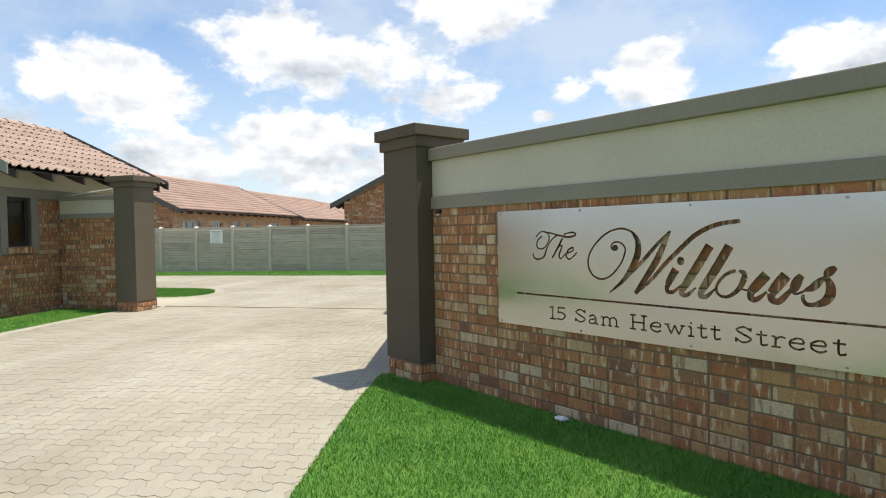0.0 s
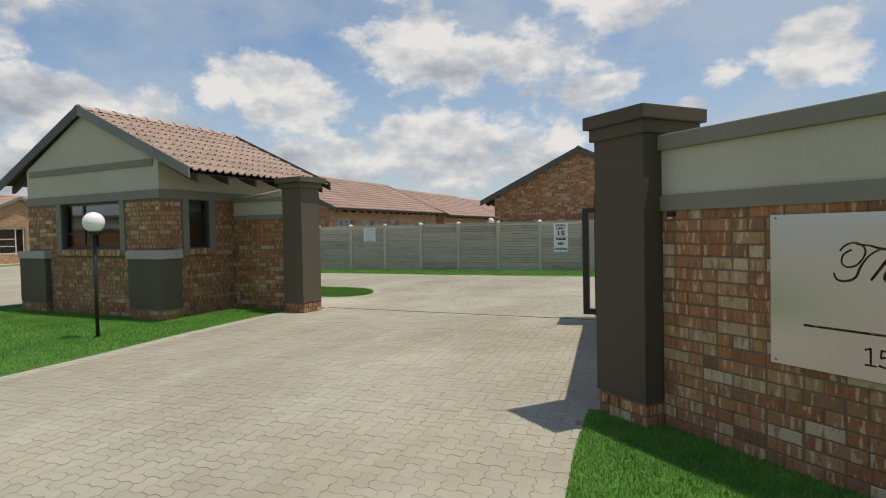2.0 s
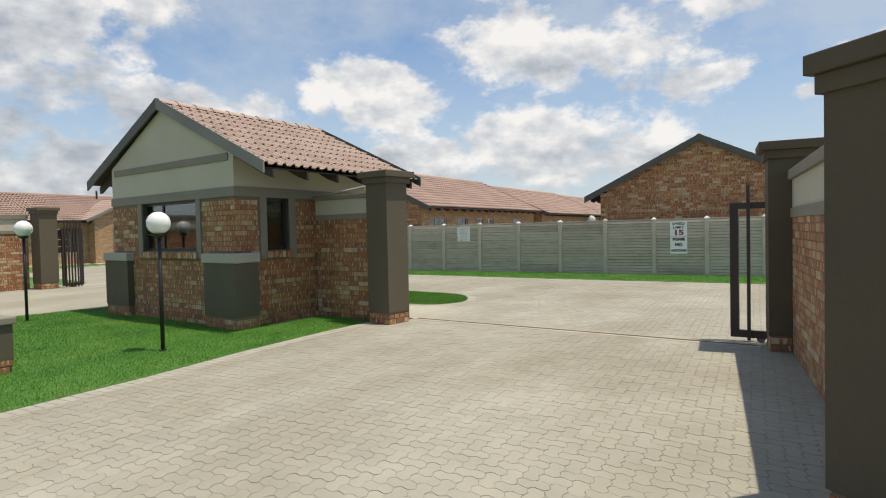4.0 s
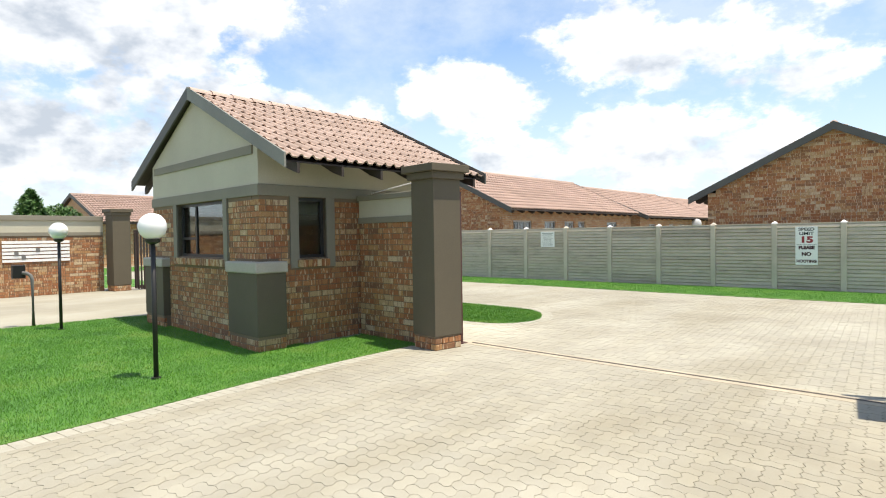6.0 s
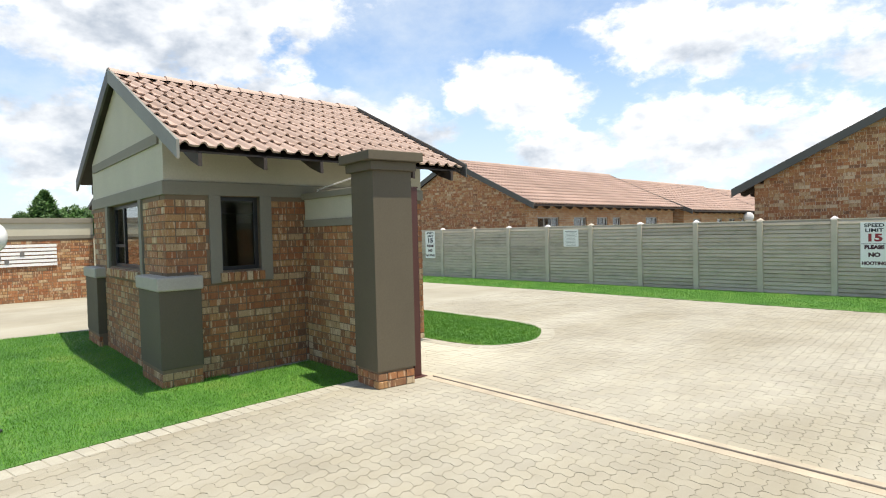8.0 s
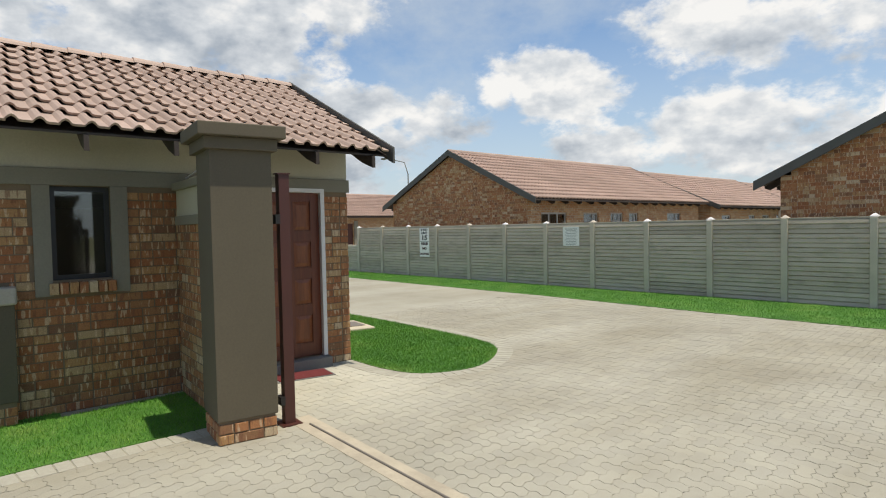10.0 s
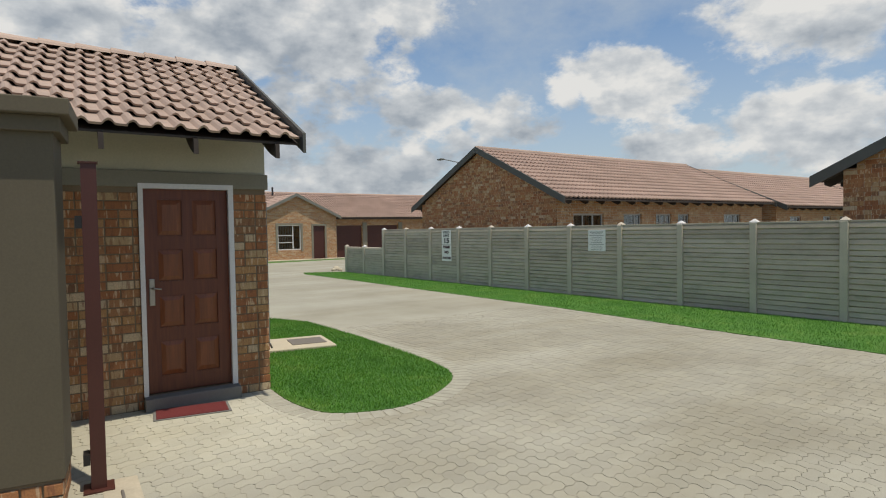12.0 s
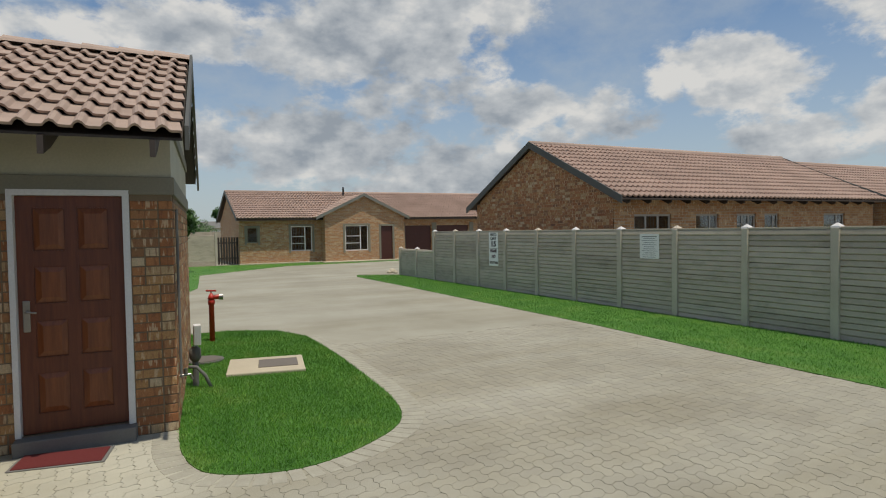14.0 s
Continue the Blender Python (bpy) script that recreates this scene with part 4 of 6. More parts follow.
    plate.parent = ob
    for x in (0.03, 0.8, 1.6, 2.4, w - 0.03):
        for z in (0.02, h - 0.02):
            bm = bmesh.new()
            a = SG(Vector((s0 + x, 0.02, z0 + z)))
            tube(bm, [a, a + N1 * 0.056], 0.007, 8)
            part("bolt", bm, M_BRASS, ob, "steel bolt")


sign_plate()


# ---- gatehouse ----
gate_house = thing("gatehouse", G(Vector((GW / 2, GL / 2, 0))), "small face brick gatehouse with cream plaster and tiled gable roof", "gatehouse")
W_E, W_S, W_D = (0.63, 1.13, 1.24, 2.12), (1.08, 2.92, 1.25, 2.12), (2.63, 3.44, 0.125, 2.165)
ZB, ZBT = 2.125, 2.28
Z_EAVE, Z_RIDGE, U_E, U_R = 2.575, 3.91, -0.84, 2.12
SLOPE = math.atan2(Z_RIDGE - Z_EAVE, U_R - U_E)


def roof_z(u):
    return Z_RIDGE - abs(u - U_R) * math.tan(SLOPE)


def gatehouse_walls():
    east = part("wall", wall_grid(bmesh.new(), GE, 0.006, GL - 0.006, -0.05, ZB, 0.2, [W_E, (*W_D[:3], ZB)]), M_MORTAR, gate_house, "face brick wall")
    south = part("wall", wall_grid(bmesh.new(), GS, 0.206, GW - 0.006, -0.05, ZB, 0.2, [W_S]), M_MORTAR, gate_house, "face brick wall")
    north = part("wall", wall_grid(bmesh.new(), GN, 0.206, GW - 0.006, -0.05, ZB, 0.2), M_MORTAR, gate_house, "face brick wall")
    west = part("wall", wall_grid(bmesh.new(), GWst, 0.21, GL - 0.21, -0.05, ZB, 0.2), M_MORTAR, gate_house, "face brick wall")
    se = (W_E[0] - 0.14, W_E[1] + 0.15, 1.10, ZB)
    ss = (W_S[0] - 0.13, W_S[1] + 0.14, 1.13, ZB)
    sd = (W_D[0] - 0.034, W_D[1] + 0.044, 0.0, 2.20)
    pier = (-0.02, 0.33, 0, 1.25)
    lay_bricks(east, GE, 0.0, GL, 0, ZB, [se, sd, (-0.02, 0.30, 0, 1.22)], near=2.0, seed=11)
    lay_bricks(south, GS, 0.0, GW, 0, ZB, [ss, (-0.02, 0.75, 0, 1.22), (3.35, GW, 0, 1.2)], near=1.2, seed=12)
    lay_bricks(north, GN, 0.0, GW, 0, ZB, near=0.3, seed=13)
    # plaster band round the house, over the bricks, and the cream wall above
    t = 0.024
    part("band", box((-t, -t, ZB), (GW + t, GL + t, ZBT), G, 0.004), M_BAND, gate_house, "grey plaster band")
    bm = bmesh.new()
    zz = roof_z(0) - 0.10
    out = [(0, ZBT), (GW, ZBT), (GW, zz), (U_R, Z_RIDGE - 0.10), (0, zz)]
    prism(bm, out, 0.0, GL, lambda p: G(Vector((p.x, p.z, p.y))))
    part("gable", bm, M_CREAM, gate_house, "cream plaster gable")
    # the upper band over the gable
    for ya, yb in ((-t, -0.001), (GL + 0.001, GL + t)):
        part("gable_band", box((0.13, ya, 2.70), (GW - 0.13, yb, 2.82), G), M_BAND, gate_house, "grey plaster band")
    # corner piers
    for name, a, b in (("pier", -0.15, 0.74), ("pier", 3.34, 4.25)):
        y1 = 0.33
        mx = 0.012
        body = part(name, box((a + mx, -0.13 + mx, -0.03), (b - mx, (y1 if a < 0 else 0.3) - mx, 0.22), G), M_MORTAR, gate_house, "brick foot of the corner pier")
        part("pier_plaster", box((a, -0.13, 0.205), (b, y1, 1.06), G, 0.005), M_DARK, gate_house, "dark olive plaster")
        part("pier_cap", box((a - 0.03, -0.16, 1.06), (b + 0.03, y1 + 0.02, 1.215), G, 0.02), M_PLINTHCAP, gate_house, "pale grey plaster cap")
        lay_bricks(body, (lambda p: G(Vector((p.x, p.y - 0.118, p.z)))), a + 0.012, b - 0.012, 0, 0.2, near=a, seed=15)
        if a < 0:
            lay_bricks(body, (lambda p: G(Vector((p.y - 0.138, p.x, p.z)))), -0.12, y1 - 0.01, 0, 0.2, near=0, seed=16)
    # window surrounds
    for M, (a, b, c, d), (oa, ob_, oc, od) in ((GE, W_E, se), (GS, W_S, ss)):
        part("surround", box((oa, -0.03, oc), (a, 0.1, od), M), M_BAND, gate_house, "grey plaster window surround")
        part("surround", box((b, -0.03, oc), (ob_, 0.1, od), M), M_BAND, gate_house, "grey plaster window surround")
        n = max(4, int((b - a + 0.1) / 0.083))
        for k in range(n):
            s = a - 0.03 + (b - a + 0.06) * k / n
            w = (b - a + 0.06) / n - 0.008
            part("sill_brick", box((s, -0.075, c - 0.115), (s + w, 0.12, c - 0.012), lambda p, M=M, c=c: M(Vector((p.x, p.y, p.z - 0.012 * (p.y < 0)))), 0.004), M_BRICK, gate_house)
        window(M, a, b, c, d)
    # inside
    part("inner_floor", box((0.2, 0.2, -0.02), (GW - 0.2, GL - 0.2, 0.06), G), M_GREY, gate_house)
    part("ceiling", box((0.2, 0.2, 2.06), (GW - 0.2, GL - 0.2, 2.09), G), M_INNER, gate_house)


def window(M, a, b, c, d):
    win = new("window")
    win.parent = gate_house
    win.location = M(Vector(((a + b) / 2, 0.1, c))) - gate_house.location
    f = 0.045
    bm = bmesh.new()
    bx(bm, (a, 0.07, c), (b, 0.11, c + f), M), bx(bm, (a, 0.07, d - f), (b, 0.11, d), M)
    bx(bm, (a, 0.07, c + f), (a + f, 0.11, d - f), M), bx(bm, (b - f, 0.07, c + f), (b, 0.11, d - f), M)
    panes = [(a + f, b - f, c + f, d - f)]
    if b - a > 1.2:
        m = a + (b - a) * 0.66
        bx(bm, (m, 0.07, c + f), (m + 0.05, 0.11, d - f), M)
        bx(bm, (m + 0.05, 0.07, c + 0.28), (b - f, 0.11, c + 0.32), M)
        panes = [(a + f, m, c + f, d - f), (m + 0.05, b - f, c + f, c + 0.28), (m + 0.05, b - f, c + 0.32, d - f)]
    part("frame", bm, M_WINFRAME, win)
    for p in panes:
        part("pane", box((p[0], 0.088, p[2]), (p[1], 0.094, p[3]), M), M_GLASS, win)


gatehouse_walls()


def gatehouse_door():
    a, b, c, d = W_D
    part("door_frame", bx(bx(bx(bmesh.new(), (a - 0.03, -0.031, c), (a + 0.012, 0.09, d - 0.004), GE), (b - 0.012, -0.031, c), (b + 0.04, 0.09, d - 0.004), GE),
                          (a + 0.012, -0.031, d - 0.052), (b - 0.012, 0.09, d - 0.004), GE), M_WHITE, gate_house, "white painted steel door frame")
    door = new("door")
    door.parent = gate_house
    door.location = GE(Vector((a, 0.03, c))) - gate_house.location
    a, b, d = a + 0.014, b - 0.014, d - 0.054
    st, rows = 0.115, 4
    hgt = (d - c - 0.02) / rows
    bm = box((a, 0.045, c + 0.01), (b, 0.07, d), GE)
    cols = ((a + st, (a + b) / 2 - 0.045), ((a + b) / 2 + 0.045, b - st))
    zs = [c + 0.17, c + 0.64, c + 1.09, c + 1.53]
    zt = [c + 0.51, c + 0.95, c + 1.40, d - 0.10]
    bx(bm, (a, 0.03, c + 0.01), (a + st, 0.046, d), GE), bx(bm, (b - st, 0.03, c + 0.01), (b, 0.046, d), GE)
    bx(bm, ((a + b) / 2 - 0.045, 0.03, c + 0.01), ((a + b) / 2 + 0.045, 0.046, d), GE)
    for lo, hi in zip([c + 0.01] + zt, zs + [d]):
        for p, q in cols:
            bx(bm, (p, 0.0305, lo), (q, 0.046, hi), GE)
    part("leaf", bm, M_WOOD, door, "dark varnished hardwood door leaf")
    for lo, hi in zip(zs, zt):
        for p, q in cols:
            bm = bmesh.new()
            o, i = 0.008, 0.05
            vs = [GE(Vector((x, y, z))) for (x0, x1, z0, z1, y) in ((p + o, q - o, lo + o, hi - o, 0.044), (p + i, q - i, lo + i, hi - i, 0.031))
                  for x, z in ((x0, z0), (x1, z0), (x1, z1), (x0, z1))]
            v = [bm.verts.new(w) for w in vs]
            bm.faces.new(v[4:])
            for k in range(4):
                bm.faces.new((v[k], v[(k + 1) % 4], v[4 + (k + 1) % 4], v[4 + k]))
            part("panel", bm, M_PANEL, door, "raised varnished wooden panel")
    part("lock_plate", box((a + 0.03, 0.018, c + 0.86), (a + 0.082, 0.031, c + 1.12), GE, 0.006), M_BRASS, door, "worn chrome lock plate")
    bm = bmesh.new()
    tube(bm, [GE(Vector((a + 0.055, 0.028, c + 1.03))), GE(Vector((a + 0.055, -0.02, c + 1.03))), GE(Vector((a + 0.07, -0.028, c + 1.03))), GE(Vector((a + 0.135, -0.028, c + 1.02)))], 0.008, 10)
    part("door_handle", bm, M_BRASS, door, "chrome lever handle")
    part("threshold", box((W_D[0] - 0.03, -0.14, -0.01), (W_D[1] + 0.05, 0.19, 0.122), GE, 0.01), M_GREY, gate_house, "grey cement door step")


gatehouse_door()


def doormat():
    M = Matrix.Translation((-8.10, 11.23, 0)) @ Matrix.Rotation(radians(-10), 4, "Z")
    ob = thing("doormat", (-8.10, 11.23, 0), "worn dark red doormat on the paving before the wooden door", "doormat")
    part("surface", box((-0.16, -0.31, 0.004), (0.16, 0.31, 0.018), M, 0.004), M_MAT, ob)
    part("border", box((-0.18, -0.335, 0.001), (0.18, 0.335, 0.010), M, 0.003), M_GREY, ob, "worn brown edge")


doormat()


# ---- gatehouse roof ----
def tile_mesh(name, width, length, thick=0.022, hump=0.042, waves=2, seg=8):
    """A clay roof tile: x across, y up the slope from its lower edge, with rolls."""
    bm = bmesh.new()
    n = waves * seg

    def prof(k):
        t = (k / seg) % 1.0
        return hump * max(0.0, math.sin(math.pi * min(1.0, t / 0.52))) if t < 0.52 else 0.0
    rows = []
    for y, dz in ((0, thick), (length, 0.0)):
        rows.append([bm.verts.new((width * (k / n - 0.5), y, prof(k) + dz + (0.012 if y == 0 else 0))) for k in range(n + 1)])
    low = [bm.verts.new((v.co.x, 0.008, v.co.z - 0.022)) for v in rows[0]]
    for k in range(n):
        bm.faces.new((rows[0][k], rows[0][k + 1], rows[1][k + 1], rows[1][k]))
        bm.faces.new((low[k], low[k + 1], rows[0][k + 1], rows[0][k]))
    bm.faces.new((rows[0][0], rows[1][0], low[0])), bm.faces.new((rows[0][n], low[n], rows[1][n]))
    bmesh.ops.recalc_face_normals(bm, faces=bm.faces)
    me = bpy.data.meshes.new(name)
    bm.to_mesh(me)
    bm.free()
    me.materials.append(M_TILE)
    return me


V0, V1 = -0.08, 3.97


def gatehouse_roof():
    slope_len = (U_R - U_E) / math.cos(SLOPE)
    bm = bmesh.new()
    lo = 0.055
    prism(bm, [(U_E + 0.05, Z_EAVE - lo), (U_R, Z_RIDGE - lo), (2 * U_R - U_E - 0.2, roof_z(U_E + 0.2) - lo), (2 * U_R - U_E - 0.2, roof_z(U_E + 0.2) - lo - 0.02), (U_R, Z_RIDGE - lo - 0.03), (U_E + 0.05, Z_EAVE - lo - 0.02)],
          V0 + 0.02, V1 - 0.02, lambda p: G(Vector((p.x, p.z, p.y))))
    roof = part("roof", bm, M_TIMBER, gate_house, "dark boarded roof under the tiles")
    off = root_off(gate_house)
    rows, cols = 9, 11
    gauge, cover = (slope_len - 0.02) / rows, (V1 - V0 - 0.05) / cols
    me = tile_mesh("tile", cover + 0.012, gauge + 0.05)
    rnd = random.Random(4)
    for side in (0, 1):
        for i in range(rows):
            for j in range(cols):
                s = i * gauge if side == 0 else 0.17 + i * (gauge - 0.018)
                u = U_E + s * math.cos(SLOPE)
                z = Z_EAVE + s * math.sin(SLOPE) - 0.035
                v = V0 + 0.025 + cover * (j + 0.5)
                if side:
                    u = 2 * U_R - u
                p = G(Vector((u, v, z)))
                up = (G_U * (1 - 2 * side) * math.cos(SLOPE)).normalized() * math.cos(SLOPE) + Vector((0, 0, math.sin(SLOPE)))
                ax = (-G_V if side == 0 else G_V)
                if side == 0:
                    ax = -G_V
                up = (up - ax * up.dot(ax)).normalized()
                nz = ax.cross(up)
                if nz.z < 0:
                    ax = -ax
                    nz = ax.cross(up)
                ob = new("tile", me)
                ob.parent = roof
                ob.matrix_basis = Matrix.Translation(p - off) @ Matrix((ax, up, nz)).transposed().to_4x4() @ Matrix.Rotation(radians(rnd.uniform(-0.5, 0.5)), 4, "Z")
    # ridge tiles
    n = 11
    step = (V1 - V0) / n
    for k in range(n):
        bm = bmesh.new()
        rings = []
        for v, r in ((V0 + k * step - 0.02, 0.158), (V0 + (k + 1) * step + 0.01, 0.132)):
            rings.append([bm.verts.new(G(Vector((U_R + r * math.sin(a), v, Z_RIDGE - 0.06 + r * math.cos(a) * 0.75)))) for a in np.linspace(-1.35, 1.35, 9)])
            rings.append([bm.verts.new(G(Vector((U_R + (r - 0.02) * math.sin(a), v, Z_RIDGE - 0.065 + (r - 0.02) * math.cos(a) * 0.75)))) for a in np.linspace(-1.35, 1.35, 9)])
        for i in range(8):
            bm.faces.new((rings[0][i], rings[0][i + 1], rings[2][i + 1], rings[2][i]))
            bm.faces.new((rings[0][i], rings[1][i], rings[1][i + 1], rings[0][i + 1]))
            bm.faces.new((rings[2][i], rings[2][i + 1], rings[3][i + 1], rings[3][i]))
        part("ridge_tile", bm, M_RIDGE, roof, "pale clay ridge tile")
    # barge boards and rafter ends
    for v, mat in ((V0 - 0.03, M_BARGE), (V1, M_BARGE)):
        for side in (0, 1):
            bm = bmesh.new()
            f = (lambda u: 2 * U_R - u) if side else (lambda u: u)
            a = U_E - 0.06 + 0.16 * side
            k = math.tan(SLOPE)
            za = Z_RIDGE - (U_R - a) * k + 0.055
            zr = Z_RIDGE + 0.055
            prism(bm, [(f(a), za), (f(U_R), zr), (f(U_R), zr - 0.20), (f(a), za - 0.185)], v, v + 0.03, lambda p: G(Vector((p.x, p.z, p.y))))
            part("barge_board", bm, M_BARGEN if side == 0 and v < 0 else mat, gate_house, "dark grey barge board")
    for side in (0, 1):
        for k in range(6):
            v = 0.12 + k * 0.72
            bm = bmesh.new()
            f = (lambda u: 2 * U_R - u) if side else (lambda u: u)
            e = -0.84 + 0.16 * side
            za, zb = roof_z(e) - 0.085, roof_z(0.02) - 0.085
            prism(bm, [(f(e), za), (f(0.02), zb), (f(0.02), zb - 0.15), (f(-0.60), roof_z(-0.60) - 0.245), (f(e), za - 0.13)], v, v + 0.04, lambda p: G(Vector((p.x, p.z, p.y))))
            part("rafter", bm, M_TIMBER, roof, "dark timber rafter end")


gatehouse_roof()


def pipework():
    """Meter box and pipes on the north wall of the gatehouse."""
    at = G(Vector((1.6, GL + 0.02, 0)))
    ob = thing("fire_hose_fitting", (at.x, at.y, 0), "old pipe valve with white cover beside gatehouse wall", "pipe fitting")
    bm = tube(bmesh.new(), [at + Vector((0, 0.10, 0)), at + Vector((0, 0.10, 0.42))], 0.035)
    part("pipe", bm, M_GREY, ob)
    part("valve", tube(bmesh.new(), [at + Vector((0, 0.10, 0.30)), at + Vector((0, 0.10, 0.34)), at + Vector((0, 0.10, 0.44)), at + Vector((0, 0.10, 0.47))], [0.04, 0.065, 0.065, 0.03]), M_IRON, ob, smooth=True)
    part("cap", box((-0.04, -0.04, 0.50), (0.04, 0.04, 0.74), Matrix.Translation(at + Vector((0, 0.12, 0))) @ Matrix.Rotation(0.12, 4, "Y"), 0.01), M_WHITE, ob, "white plastic cover")
    bm = tube(bmesh.new(), [at + Vector((0.1, 0.02, 0.26)), at + Vector((0.1, 0.10, 0.25)), at + Vector((0.13, 0.19, 0.15)), at + Vector((0.15, 0.25, 0.0))], 0.020)
    part("hose", bm, M_GREY, ob, smooth=True)
    at2 = G(Vector((0.35, GL, 0)))
    ob = thing("wall_tap", (at2.x, at2.y + 0.01, 0.42), "small brass tap on the brick wall", "tap")
    part("spout", tube(bmesh.new(), [at2 + Vector((0, 0, 0.42)), at2 + Vector((0, 0.10, 0.42)), at2 + Vector((0, 0.12, 0.37))], 0.012), M_BRASS, ob)
    part("knob", tube(bmesh.new(), [at2 + Vector((0, 0.06, 0.43)), at2 + Vector((0, 0.06, 0.48))], 0.02), M_BRASS, ob)
    at3 = G(Vector((0.12, GL, 0)))
    ob = thing("wall_pipe", (at3.x, at3.y, 1.9), "thin grey pipe on the gatehouse corner", "pipe")
    part("tube", tube(bmesh.new(), [at3 + Vector((0, 0.03, 0.45)), at3 + Vector((0, 0.03, 2.0))], 0.012), M_GREY, ob)


pipework()


def conduit():
    a, b = WG(Vector((0.30, 0.03, 2.20))), WG(Vector((1.22, 0.03, 2.29)))
    ob = thing("conduit", a, "thin white cable pipe over the short wing wall", "cable pipe")
    part("pipe", tube(bmesh.new(), [a - Vector((0, 0, 0.02)), a, b, b - Vector((0, 0, 0.06))], 0.010, 8), M_WHITE, ob)


conduit()


# ---- gate ----
def gate_leaf(name, M, length, label, gap=0.21, height=1.77):
    """A steel gate with upright pointed bars; M maps (along, across, height)."""
    ob = thing(name, M(Vector((0, 0, 0.03))), label, "gate")
    bm = bmesh.new()
    part("bottom_rail", box((0, -0.03, 0.05), (length, 0.03, 0.145), M, 0.004), M_GATE, ob)
    part("top_rail", box((0, -0.03, height - 0.08), (length, 0.03, height), M, 0.004), M_GATE, ob)
    part("post", box((0, -0.035, 0.146), (0.10, 0.035, height - 0.081), M, 0.004), M_GATE, ob)
    part("post", box((length - 0.10, -0.035, 0.146), (length, 0.035, height - 0.081), M, 0.004), M_GATE, ob)
    n = int(length / gap)
    for k in range(1, n):
        s = length * k / n + 0.07 * (k == 0)
        bm = bmesh.new()
        bx(bm, (s - 0.020, -0.062, 0.02), (s + 0.020, -0.0305, height + 0.20), M)
        for dx in (-0.02, 0.0, 0.02):
            tip = [(s + dx * 0.6 - 0.006, height + 0.20), (s + dx * 0.6 + 0.006, height + 0.20), (s + dx * 1.6, height + 0.34 - abs(dx) * 2)]
            prism(bm, tip, -0.040, -0.034, lambda p: M(Vector((p.x, p.z, p.y))))
        part("bar", bm, M_GATE, ob)
    for s in (0.35, length - 0.35):
        part("wheel", tube(bmesh.new(), [M(Vector((s, -0.015, 0.045))), M(Vector((s, 0.015, 0.045)))], 0.05, 16), M_IRON, ob, "steel gate wheel")
    return ob


GATE_A, GATE_D = Vector((-1.59, 10.37, 0)), Vector((math.cos(radians(3)), -math.sin(radians(3)), 0))
gate_leaf("sliding_gate", lambda p: GATE_A + GATE_D * p.x + Vector((-GATE_D.y, GATE_D.x, 0)) * p.y + Vector((0, 0, p.z)), 4.6, "dark brown steel sliding gate with spiked bars, open")
gate_leaf("sliding_gate", lambda p: Vector((-20.6 + 0.05 * p.x, 11.72 + p.x, p.z)) + Vector((-p.y, 0, 0)), 0.62, "dark steel gate with spiked bars, open beside the west column", 0.085, 1.85)


def gate_track():
    a, b = Vector((-6.60, 10.42, 0)), Vector((-1.9, 10.10, 0))
    d = (b - a).normalized()
    M = Matrix.Translation(a) @ Matrix((d, Vector((-d.y, d.x, 0)), Vector((0, 0, 1)))).transposed().to_4x4()
    ob = thing("gate_track", a, "steel gate rail in a concrete strip across the paving", "gate track")
    part("strip", box((-0.15, -0.11, -0.03), (5.4, 0.11, 0.004), M, 0.003), M_STRIP, ob, "stained concrete strip")
    part("rail", tube(bmesh.new(), [M @ Vector((0.1, 0, 0.006)), M @ Vector((5.35, 0, 0.006))], 0.010, 8), M_IRON, ob, "rusty steel rail")


gate_track()


def catch_post():
    ob = thing("gate_post", (-6.66, 10.30, 0), "maroon steel gate catch post beside the plastered column", "gate post")
    M = Matrix.Translation((-6.66, 10.30, 0)) @ Matrix.Rotation(radians(-6), 4, "Z")
    part("channel", box((-0.04, -0.045, 0.0), (0.04, -0.038, 2.14), M), M_MAROON, ob)
    part("channel_side", bx(box((-0.04, -0.038, 0.0), (-0.034, 0.045, 2.14), M), (0.034, -0.038, 0.0), (0.04, 0.045, 2.14), M), M_MAROON, ob)
    part("top_plate", box((-0.05, -0.06, 2.14), (0.05, 0.055, 2.15), M), M_MAROON, ob)
    part("guide", box((-0.055, -0.085, 1.72), (0.055, -0.046, 1.80), M), M_BLACK, ob, "black steel gate guide")
    part("guide", box((-0.055, -0.085, 0.18), (0.055, -0.046, 0.25), M), M_BLACK, ob, "black steel gate guide")
    part("foot_plate", box((-0.09, -0.09, 0.0), (0.09, 0.09, 0.012), M), M_MAROON, ob)


catch_post()


# ---- globe lamps, intercom, pillar, hydrant, covers ----
def globe_lamp(x, y, r, top, label):
    ob = thing("globe_lamp", (x, y, 0), label, "garden lamp", "globe lamps in the lawn")
    part("pole", tube(bmesh.new(), [(x, y, 0), (x, y, top - 2 * r - 0.02)], 0.026), M_BLACK, ob, "black steel pole", smooth=True)
    part("collar", tube(bmesh.new(), [(x, y, top - 2 * r - 0.045), (x, y, top - 2 * r - 0.02), (x, y, top - 2 * r + 0.012)], [0.03, 0.075, 0.085], 20), M_BLACK, ob, "black lamp holder")
    bm = bmesh.new()
    bmesh.ops.create_uvsphere(bm, u_segments=32, v_segments=20, radius=r)
    bmesh.ops.translate(bm, verts=bm.verts, vec=(x, y, top - r))
    part("globe", bm, M_OPAL, ob, "white opal globe", smooth=True)
    part("base", tube(bmesh.new(), [(x, y, 0), (x, y, 0.03)], 0.05), M_BLACK, ob)


globe_lamp(-7.96, 6.60, 0.148, 1.83, "white globe lamp on black pole in lawn beside gatehouse")
globe_lamp(-13.05, 7.29, 0.148, 1.86, "white globe lamp on black pole at the lawn edge")


